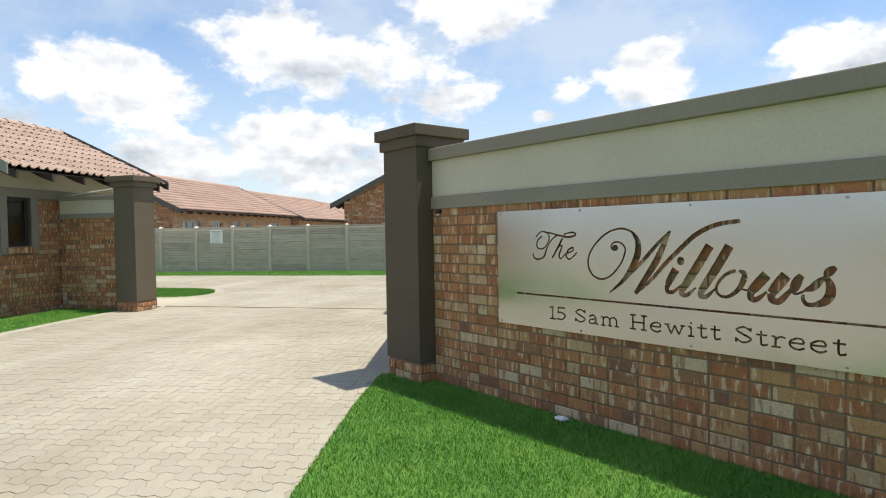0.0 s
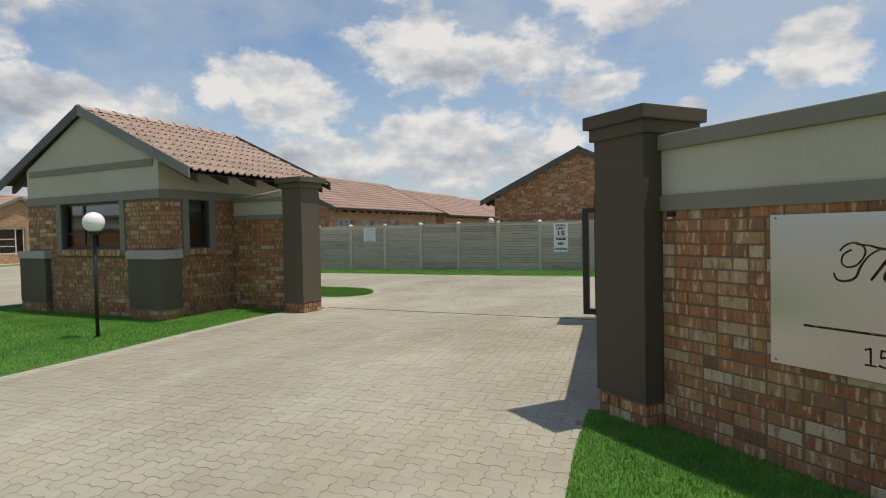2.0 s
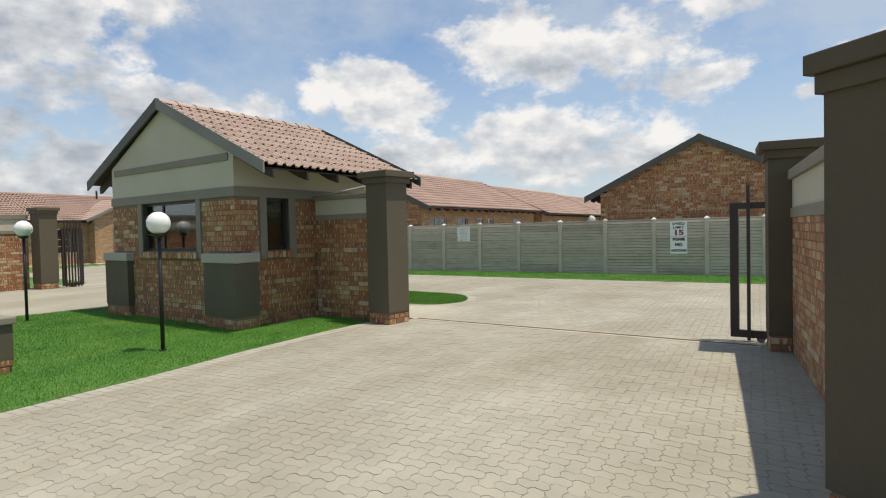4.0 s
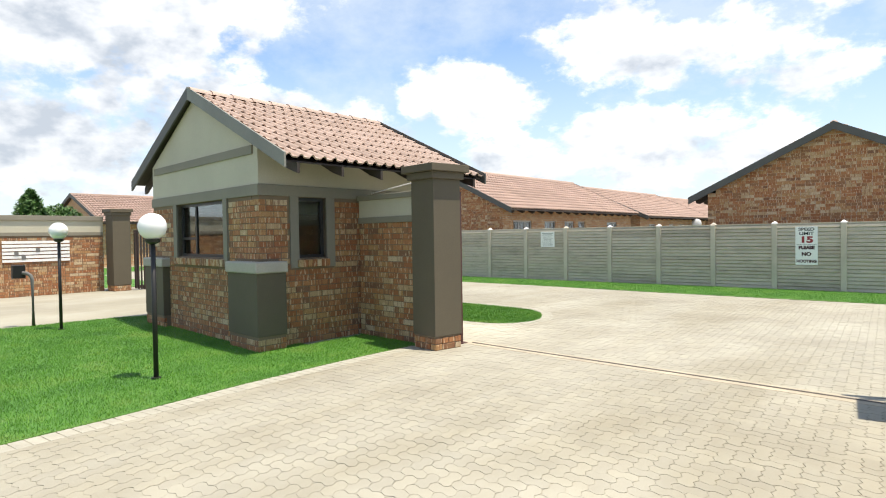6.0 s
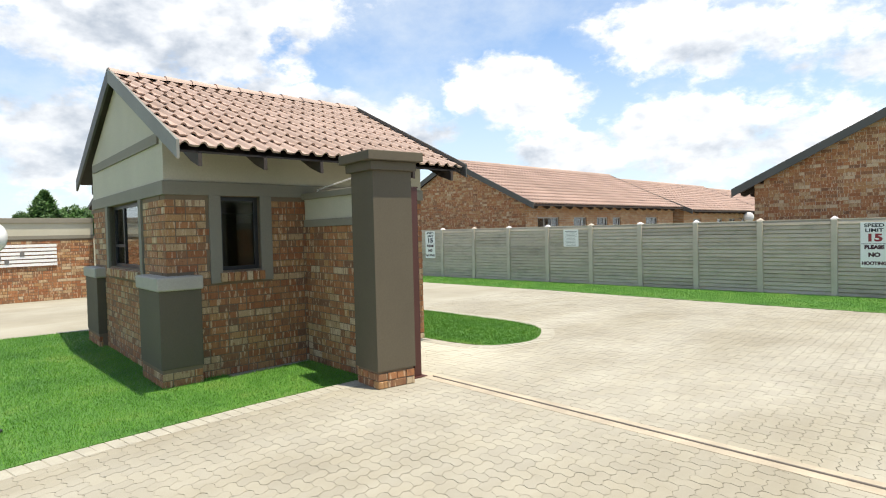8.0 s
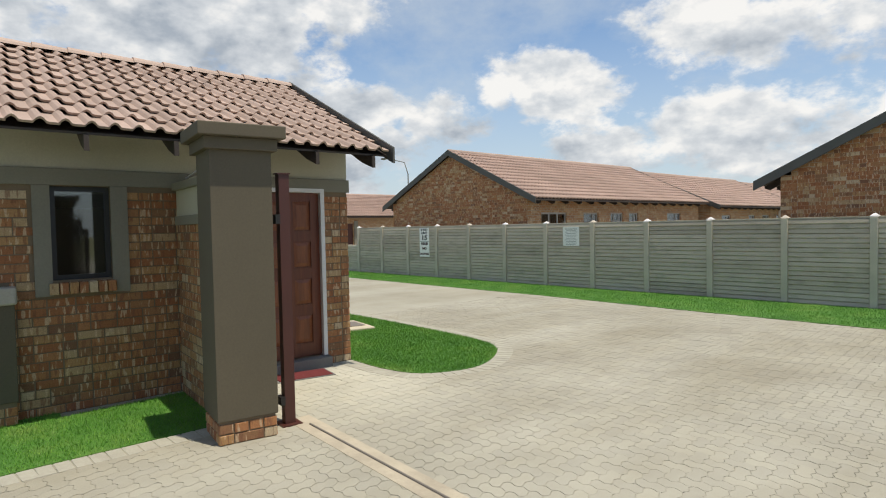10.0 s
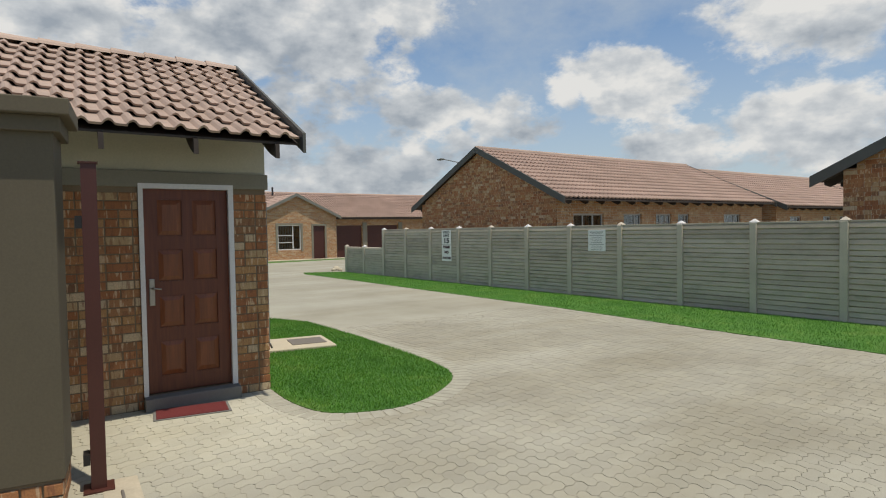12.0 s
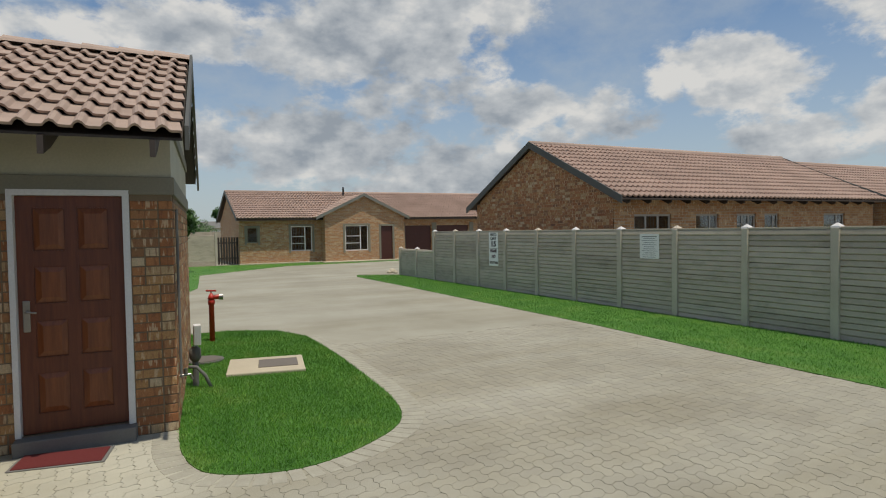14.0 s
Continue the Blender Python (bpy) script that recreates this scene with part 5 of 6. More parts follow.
def intercom():
    ob = thing("intercom_post", (-13.98, 7.14, 0), "bent grey steel post with a small black intercom box", "intercom")
    x, y = -13.98, 7.14
    part("post", tube(bmesh.new(), [(x, y, 0), (x, y, 0.85), (x - 0.02, y - 0.02, 0.93), (x - 0.05, y - 0.06, 0.97), (x - 0.10, y - 0.12, 0.98)], 0.03), M_GREY, ob, smooth=True)
    part("box", box((x - 0.20, y - 0.27, 0.88), (x - 0.1, y - 0.07, 1.12), None, 0.01), M_BLACK, ob, "black intercom box")


intercom()


def pillar():
    x0, x1, y0, y1 = -9.35, -8.40, 4.55, 5.06
    ob = thing("letterbox_pillar", ((x0 + x1) / 2, (y0 + y1) / 2, 0), "low olive plastered pillar on a brick foot in the lawn", "pillar")
    f = part("foot", box((x0 + 0.02, y0 + 0.02, -0.02), (x1 - 0.02, y1 - 0.02, 0.16), None), M_MORTAR, ob, "brick foot")
    part("body", box((x0, y0, 0.15), (x1, y1, 0.555), None, 0.01), M_DARK, ob)
    part("cap", box((x0 - 0.03, y0 - 0.03, 0.555), (x1 + 0.03, y1 + 0.03, 0.64), None, 0.015), M_BAND, ob, "grey plaster cap")
    lay_bricks(f, lambda p: Vector((x0 + 0.01 + p.x, y0 + 0.01 + p.y, p.z)), 0, x1 - x0 - 0.02, 0, 0.16, near=0, seed=31)
    lay_bricks(f, lambda p: Vector((x1 - 0.01 - p.y, y0 + 0.01 + p.x, p.z)), 0, y1 - y0 - 0.02, 0, 0.16, near=0, seed=32)


pillar()


def hydrant():
    x, y = -13.0, 12.90
    ob = thing("fire_hydrant", (x, y, 0), "red standpipe fire hydrant with a chrome outlet on the lawn", "fire hydrant")
    part("standpipe", tube(bmesh.new(), [(x, y, 0), (x, y, 0.608), (x, y, 0.624), (x, y, 0.688), (x, y, 0.704)], [0.042, 0.042, 0.055, 0.055, 0.04]), M_RED, ob, smooth=True)
    part("bonnet", tube(bmesh.new(), [(x, y, 0.704), (x, y, 0.744), (x, y, 0.800)], [0.06, 0.05, 0.02]), M_RED, ob, smooth=True)
    bm = bmesh.new()
    tube(bm, [(x, y, 0.800), (x, y, 0.840)], 0.012), tube(bm, [(x - 0.05, y - 0.07, 0.840), (x + 0.05, y + 0.07, 0.840)], 0.014)
    part("wheel", bm, M_RED, ob, "red hand wheel")
    part("outlet", tube(bmesh.new(), [(x, y, 0.736), (x + 0.02, y + 0.12, 0.736)], 0.04), M_RED, ob)
    part("coupling", tube(bmesh.new(), [(x + 0.02, y + 0.12, 0.736), (x + 0.03, y + 0.18, 0.736)], 0.05), M_BRASS, ob, "chrome hose coupling")


hydrant()


def covers():
    M = Matrix.Translation((-10.60, 13.32, 0)) @ Matrix.Rotation(radians(-11), 4, "Z")
    ob = thing("manhole", (-10.60, 13.32, 0), "rectangular dark cover in a pale concrete slab in the lawn", "manhole cover")
    part("slab", box((-0.48, -0.50, -0.04), (0.44, 0.46, 0.045), M, 0.014), M_CONC, ob, "pale concrete slab")
    part("cover", box((-0.27, -0.12, 0.044), (0.20, 0.38, 0.055), M, 0.003), M_IRON, ob, "dark brown cover")
    x, y = -11.45, 12.62
    ob = thing("manhole", (x, y, 0), "round grey drain cover in the lawn beside the gatehouse", "manhole cover")
    part("ring", tube(bmesh.new(), [(x, y, -0.02), (x, y, 0.03)], 0.26, 28), M_GREY, ob)
    part("cover", tube(bmesh.new(), [(x, y, 0.03), (x, y, 0.038)], 0.22, 28), M_IRON, ob)


covers()


def litter():
    p = SG(Vector((-1.86, -0.10, 0.03)))
    ob = thing("crumpled_wrapper", p, "small crumpled silver wrapper on the grass at the wall foot", "litter")
    bm = bmesh.new()
    bmesh.ops.create_icosphere(bm, subdivisions=3, radius=0.045)
    for v in bm.verts:
        k = 0.7 + 0.6 * noise.noise(v.co * 60)
        v.co = Vector((v.co.x * k * 1.2, v.co.y * k * 0.8, v.co.z * k * 0.5)) + p
    part("foil", bm, M_SIGN, ob)


litter()


def wall_sensor():
    """The small black fitting under the band at the column end of the sign wall."""
    ob = thing("wall_fitting", SG(Vector((-3.27, -0.03, 1.52))), "small black fitting on the brick sign wall", "fitting")
    part("body", box((-3.33, -0.03, 1.52), (-3.27, 0.0, 1.55), SG, 0.006), M_BLACK, ob)
    part("bracket", box((-3.34, -0.012, 1.505), (-3.30, 0.0, 1.515), SG), M_SIGN, ob, "pale bracket")


wall_sensor()


# ---- precast fence ----
FY, STEP, X0 = 21.27, 1.52, -10.95


def fence():
    ob = thing("fence", (X0, FY, 0), "grey-green precast concrete panel fence behind the grass strip", "fence")
    post_me = slab_me = None
    for k in range(-9, 13):
        x = X0 + STEP * k
        h = 1.70 if k >= -7 else 1.06
        bm = bmesh.new()
        bx(bm, (x - 0.062, FY - 0.085, -0.05), (x + 0.062, FY + 0.065, h), None, 0.008)
        p = part("post", bm, M_POST, ob, "pale concrete fence post")
        bm = bmesh.new()
        tube(bm, [(x, FY, h), (x, FY, h + 0.02), (x, FY, h + 0.075)], [0.10, 0.10, 0.01], 4)
        for v in bm.verts:
            v.co = Vector((x, FY, v.co.z)) + Matrix.Rotation(math.pi / 4, 3, "Z") @ Vector((v.co.x - x, v.co.y - FY, 0))
        part("post_cap", bm, M_WHITE if k % 3 else M_POST, p, "pyramid post cap")
        if k < 12:
            rows = 6 if k >= -7 else 4
            H = 0.28 if k >= -7 else 0.262
            for r in range(rows):
                bm = bmesh.new()
                a, b, z0 = x + 0.05, x + STEP - 0.05, r * H
                prof = [(0.0, 0.008)]
                for q in range(3):
                    base = q * H / 3
                    prof += [(base + 0.003, -0.028), (base + 0.014, -0.032), (base + H / 3 - 0.012, -0.018), (base + H / 3 - 0.004, -0.006)]
                out = [(y + FY - 0.018, z0 + z) for z, y in prof] + [(FY + 0.02, z0 + H), (FY + 0.02, z0)]
                prism(bm, out, a, b, lambda q: Vector((q.z, q.x, q.y)))
                part("slab", bm, M_FENCE, ob)
            if rows == 6:
                part("top_rail", box((x + 0.05, FY - 0.035, 1.68), (x + STEP - 0.05, FY + 0.02, 1.715), None, 0.004), M_FENCE, ob)


fence()


def words(parent, text, s, z, size, y, mat, label="", bold=0.004, wide=1.0):
    """A line of block letters on a board that faces south, centred at s."""
    tc = bpy.data.curves.new("lettering", "FONT")
    tc.body, tc.size, tc.align_x, tc.extrude, tc.offset = text, size, "CENTER", 0.0008, bold
    to = bpy.data.objects.new("lettering", tc)
    scene.collection.objects.link(to)
    bpy.context.view_layer.update()
    me = bpy.data.meshes.new_from_object(to.evaluated_get(bpy.context.evaluated_depsgraph_get()))
    bpy.data.objects.remove(to)
    me.transform(Matrix.Translation(Vector((s, y, z)) - root_off(parent)) @ Matrix.Rotation(math.pi / 2, 4, "X") @ Matrix.Diagonal((wide, 1, 1, 1)))
    me.materials.clear()
    me.materials.append(mat)
    ob = new("lettering", me)
    ob.parent = parent
    return tagged(ob, label)


def speed_sign(x0, x1, z0, z1, label, red):
    y = FY - 0.052
    ob = thing("speed_sign", ((x0 + x1) / 2, y, z0), label, "sign")
    part("board", box((x0, y, z0), (x1, y + 0.004, z1), None), M_SIGN, ob)
    c, h = (x0 + x1) / 2, z1 - z0
    for text, f, size, m, wide, bold in (("SPEED", 0.895, 0.105, M_LETTER, 1.25, 0.003), ("LIMIT", 0.785, 0.105, M_LETTER, 1.3, 0.003), ("15", 0.585, 0.215, M_LETRED if red else M_LETTER, 1.4, 0.010),
                                         ("PLEASE", 0.415, 0.105, M_LETDARK, 1.05, 0.008), ("NO", 0.245, 0.115, M_LETDARK, 1.15, 0.008), ("HOOTING", 0.065, 0.095, M_LETDARK, 0.98, 0.006)):
        words(ob, text, c, z0 + f * h, size, y - 0.001, m, "", bold, wide)
    part("line", box((x0 + 0.01, y - 0.0015, z0 + 0.52 * h), (x1 - 0.01, y - 0.0005, z0 + 0.53 * h), None), M_LETTER, ob)


speed_sign(-4.39, -3.90, 0.65, 1.62, "white speed limit sign with red number on concrete fence", True)
speed_sign(-17.90, -17.40, 0.68, 1.66, "white speed limit sign with black number on concrete fence", False)


def notice():
    x0, x1, z0, z1, y = -11.88, -11.36, 1.10, 1.61, FY - 0.052
    ob = thing("notice_board", ((x0 + x1) / 2, y, z0), "white notice with small grey print on concrete fence", "sign")
    part("board", box((x0, y, z0), (x1, y + 0.004, z1), None), M_SIGN, ob)
    rnd = random.Random(8)
    for k in range(11):
        z = z1 - 0.05 - k * 0.042
        w = (0.40 if k == 0 else rnd.uniform(0.28, 0.42)) / 2
        hh = 0.016 if k == 0 else 0.008
        part("print_line", box(((x0 + x1) / 2 - w, y - 0.0015, z - hh), ((x0 + x1) / 2 + w, y - 0.0004, z), None), M_GREY, ob)


notice()


def slatted_sign():
    y0, y1, z0, z1, x = 8.46, 10.12, 0.97, 1.59, WWX + 0.02
    ob = thing("slatted_sign", (x, (y0 + y1) / 2, z0), "silver slatted metal sign on the west brick wall", "sign")
    n = 6
    for k in range(n):
        z = z0 + (z1 - z0) * k / n
        part("slat", box((x, y0, z), (x + 0.02, y1, z + (z1 - z0) / n - 0.03), None, 0.003), M_SIGN, ob)
    for s, z, w in ((0.28, 0.17, 0.10), (0.45, 0.07, 0.10), (0.8, 0.27, 0.10)):
        part("shape", box((x + 0.0205, y0 + s, z0 + z), (x + 0.03, y0 + s + w, z0 + z + 0.12), None, 0.003), M_GREY, ob)


slatted_sign()


# ---- houses ----
def wave_roof(parent, x_eave, z_eave, x_ridge, z_ridge, y0, y1, axis="y", coarse=1, label="terracotta tiled roof slope"):
    """A slope of rolled tiles in courses, as one mesh. axis: that of the ridge."""
    n = max(4, int((y1 - y0) / 0.19))
    L = math.hypot(x_ridge - x_eave, z_ridge - z_eave)
    rows = max(3, round(L / 0.33))
    seg = 4
    vs, fs = [], []
    du, dz = (x_ridge - x_eave) / rows, (z_ridge - z_eave) / rows
    cols = n * seg
    tt = np.arange(cols + 1)
    prof = np.where((tt % seg) / seg < 0.6, 0.05 * np.sin(np.pi * np.minimum(1, (tt % seg) / seg / 0.6)), 0)
    yy = y0 + (y1 - y0) * tt / cols
    for r in range(rows):
        base = len(vs)
        for f, lift in ((0.10, -0.01), (0, 0.045), (1.0, 0.0)):
            u, z = x_eave + du * (r + f), z_eave + dz * (r + f) + lift
            vs += [(u, float(y), float(z + p)) if axis == "y" else (float(y), u, float(z + p)) for y, p in zip(yy, prof)]
        w = cols + 1
        for k in range(cols):
            for q in (0, 1):
                a = base + q * w + k
                fs.append((a, a + 1, a + 1 + w, a + w))
    off = root_off(parent)
    vs = [(x - off.x, y - off.y, z - off.z) for x, y, z in vs]
    ob = raw_mesh("roof_tiles", vs, fs, M_TILES)
    ob.parent = parent
    return tagged(ob, label, kind="stuff")


def house_window(parent, P, s0, s1, z0, z1, frame_mat, cols=2, bars=False, depth=0.05):
    """P maps (along, depth inwards, height)."""
    win = new("window")
    win.parent = parent
    win.location = P(Vector(((s0 + s1) / 2, depth, z0))) - root_off(parent)
    f = 0.06
    bm = bmesh.new()
    bx(bm, (s0, depth, z0), (s1, depth + 0.04, z0 + f), P), bx(bm, (s0, depth, z1 - f), (s1, depth + 0.04, z1), P)
    bx(bm, (s0, depth, z0 + f), (s0 + f, depth + 0.04, z1 - f), P), bx(bm, (s1 - f, depth, z0 + f), (s1, depth + 0.04, z1 - f), P)
    for k in range(1, cols):
        m = s0 + (s1 - s0) * (k / cols if cols != 2 else 0.66)
        bx(bm, (m - f / 2, depth, z0 + f), (m + f / 2, depth + 0.04, z1 - f), P)
    if bars:
        m = s0 + (s1 - s0) * 0.66
        for q in (0.30, 0.58):
            zz = z0 + (z1 - z0) * q
            bx(bm, (s0 + f, depth, zz - 0.02), (m - f / 2, depth + 0.04, zz + 0.02), P)
    part("frame", bm, frame_mat, win)
    part("pane", box((s0 + f, depth + 0.02, z0 + f), (s1 - f, depth + 0.026, z1 - f), P), M_GLASS, win)
    if bars:
        bm = bmesh.new()
        m = s0 + (s1 - s0) * 0.64
        for k in range(1, 9):
            s = s0 + (m - s0) * k / 9
            bx(bm, (s - 0.014, depth + 0.03, z0 + f), (s + 0.014, depth + 0.045, z1 - f), P)
        part("burglar_bars", bm, frame_mat, win, "white burglar bars")
    return win


def long_house(name, x0, x1, y0, y1, z_wall, z_eave, z_ridge, over, label, windows=(), near=None, bricks=True, east_fascia=True):
    """A brick house with its ridge along y; the roof overhangs by over east and west."""
    ob = thing(name, ((x0 + x1) / 2, (y0 + y1) / 2, 0), label, "house", "brick houses in a row")
    xr = (x0 + x1) / 2
    k = (z_ridge - z_eave) / (xr - (x0 - over))

    def P(p):
        return Vector((x1 - p.y, p.x, p.z))
    zw = z_eave + over * k - 0.08
    wall = part("wall", wall_grid(bmesh.new(), P, y0, y1, -0.05, zw, 0.22, [(a, b, c, d) for a, b, c, d, *_ in windows]), M_FARY, ob, "face brick wall")
    part("wall", wall_grid(bmesh.new(), lambda p: Vector((x0 + p.y, p.x, p.z)), y0, y1, -0.05, zw, 0.22), M_FARY, ob, "face brick wall")
    for y, t in ((y0, 0.22), (y1 - 0.22, 0.22)):
        bm = bmesh.new()
        prism(bm, [(x0 + 0.221, -0.05), (x1 - 0.221, -0.05), (x1 - 0.221, zw + 0.2 * k), (xr, z_ridge - 0.1), (x0 + 0.221, zw + 0.2 * k)], y, y + t, lambda p: Vector((p.x, p.z, p.y)))
        g = part("gable_wall", bm, M_FARX, ob, "face brick gable wall")
        if y == y0 and bricks:
            g_near = g
    if bricks:
        M = lambda p: Vector((x0 + p.x, y0 + p.y, p.z))
        lay_bricks(g_near, M, 0, x1 - x0, 0.9, z_ridge, near=near, seed=41, top=lambda s: z_eave - 0.10 + (over + min(s, x1 - x0 - s)) * k, most=300, proud=0.004)
    ys, ye = y0 - 0.15, y1 + 0.15
    lo = 0.03
    bm = bmesh.new()
    a, b = x0 - over, x1 + over
    prism(bm, [(a, z_eave - lo), (xr, z_ridge - lo), (b, z_eave - lo), (b, z_eave - lo - 0.03), (xr, z_ridge - lo - 0.04), (a, z_eave - lo - 0.03)], ys, ye, lambda p: Vector((p.x, p.z, p.y)))
    roof = part("roof", bm, M_TIMBER, ob, "dark roof boarding")
    wave_roof(roof, b, z_eave, xr, z_ridge, ys, ye)
    wave_roof(roof, a, z_eave, xr, z_ridge, ys, ye)
    part("ridge", tube(bmesh.new(), [(xr, ys, z_ridge), (xr, ye, z_ridge)], 0.10, 10), M_RIDGE, roof, "clay ridge capping", smooth=True)
    for y in (ys - 0.03, ye):
        for f in (lambda x: x, lambda x: 2 * xr - x):
            bm = bmesh.new()
            aa = a - 0.06
            za = z_eave - 0.06 * k + 0.07
            prism(bm, [(f(aa), za), (f(xr), z_ridge + 0.07), (f(xr), z_ridge - 0.14), (f(aa), za - 0.21)], y, y + 0.03, lambda p: Vector((p.x, p.z, p.y)))
            part("barge_board", bm, M_BARGE, roof, "dark barge board")
    nr = int((y1 - y0) / 0.75)
    for j in range(nr):
        y = y0 + 0.2 + j * 0.75
        for f in (lambda x: x, lambda x: 2 * xr - x):
            out = [(f(b - 0.05), z_eave - 0.06), (f(x1 - 0.05), z_eave - 0.06 + over * k), (f(x1 - 0.05), z_eave - 0.2 + over * k), (f(b - 0.16), z_eave - 0.16), (f(b - 0.05), z_eave - 0.12)]
            part("rafter", prism(bmesh.new(), out, y, y + 0.04, lambda p: Vector((p.x, p.z, p.y))), M_TIMBER, roof, "dark rafter end")
    for a_, b_, c_, d_, *kind in windows:
        win = house_window(wall, P, a_, b_, c_, d_, M_FRAMEGREY if kind and kind[0] else M_WINFRAME, cols=kind[1] if len(kind) > 1 else 2, bars=kind[1] == 3)
        part("curtain", box((a_ + 0.05, 0.16, c_ + 0.05), (a_ + (b_ - a_) * 0.42, 0.175, d_ - 0.05), P), M_CURTAIN, win, "drawn pale curtain")
    return ob


long_house("house", -21.85, -14.75, 23.15, 35.3, 2.7, 2.53, 4.42, 0.45, "long face brick house with terracotta tiled roof behind the fence",
           [(23.9, 25.3, 1.1, 2.1, 1, 3), (26.3, 27.25, 1.1, 2.1, 1, 2), (28.05, 28.95, 1.35, 2.1, 1, 3), (29.35, 30.05, 1.35, 2.1, 1, 2), (32.4, 33.6, 1.2, 2.1, 1, 2)], near=5.5)
long_house("house", -21.6, -14.5, 36.0, 47.3, 2.6, 2.40, 4.20, 0.45, "long face brick house with terracotta roof down the row",
           [(37.2, 38.2, 1.1, 2.0, 1, 2), (40.4, 41.2, 1.1, 2.0, 1, 2), (42.2, 43.2, 1.1, 2.0, 1, 2), (44.2, 45.0, 1.1, 2.0, 1, 2)], bricks=False)
long_house("house", -21.6, -14.5, 48.0, 60.0, 2.6, 2.35, 4.10, 0.45, "face brick house with terracotta roof at the row end", bricks=False)
long_house("house", -6.95, -0.50, 22.65, 36.0, 2.7, 2.53, 4.32, 0.46, "face brick house with dark gable boards behind the fence", near=2.0)


def satellite_dish():
    x, y, z = -14.22, 43.85, 2.05
    ob = thing("satellite_dish", (x, y, z), "white satellite dish on a bracket under the house eaves", "satellite dish")
    bm = bmesh.new()
    n, rings = 20, []
    for k in range(5):
        r = 0.30 * k / 4
        rings.append([bm.verts.new((x + 0.25 - 0.9 * r * r, y - r * math.cos(a), z + r * math.sin(a))) for a in (2 * math.pi * i / n for i in range(n))] if k else [bm.verts.new((x + 0.25, y, z))])
    for i in range(n):
        bm.faces.new((rings[0][0], rings[1][i], rings[1][(i + 1) % n]))
        for a, b in zip(rings[1:], rings[2:]):
            bm.faces.new((a[i], b[i], b[(i + 1) % n], a[(i + 1) % n]))
    bmesh.ops.rotate(bm, verts=bm.verts, cent=(x + 0.25, y, z), matrix=Matrix.Rotation(radians(-60), 3, "Z"))
    bmesh.ops.solidify(bm, geom=bm.faces[:], thickness=0.012)
    part("dish", bm, M_WHITE, ob, smooth=True)
    part("bracket", tube(bmesh.new(), [(x - 0.27, y, z - 0.05), (x + 0.05, y, z - 0.12), (x + 0.24, y, z)], 0.02, 8), M_GREY, ob, "grey steel bracket")


satellite_dish()


# ---- far house across the drive ----
HX = -37.6


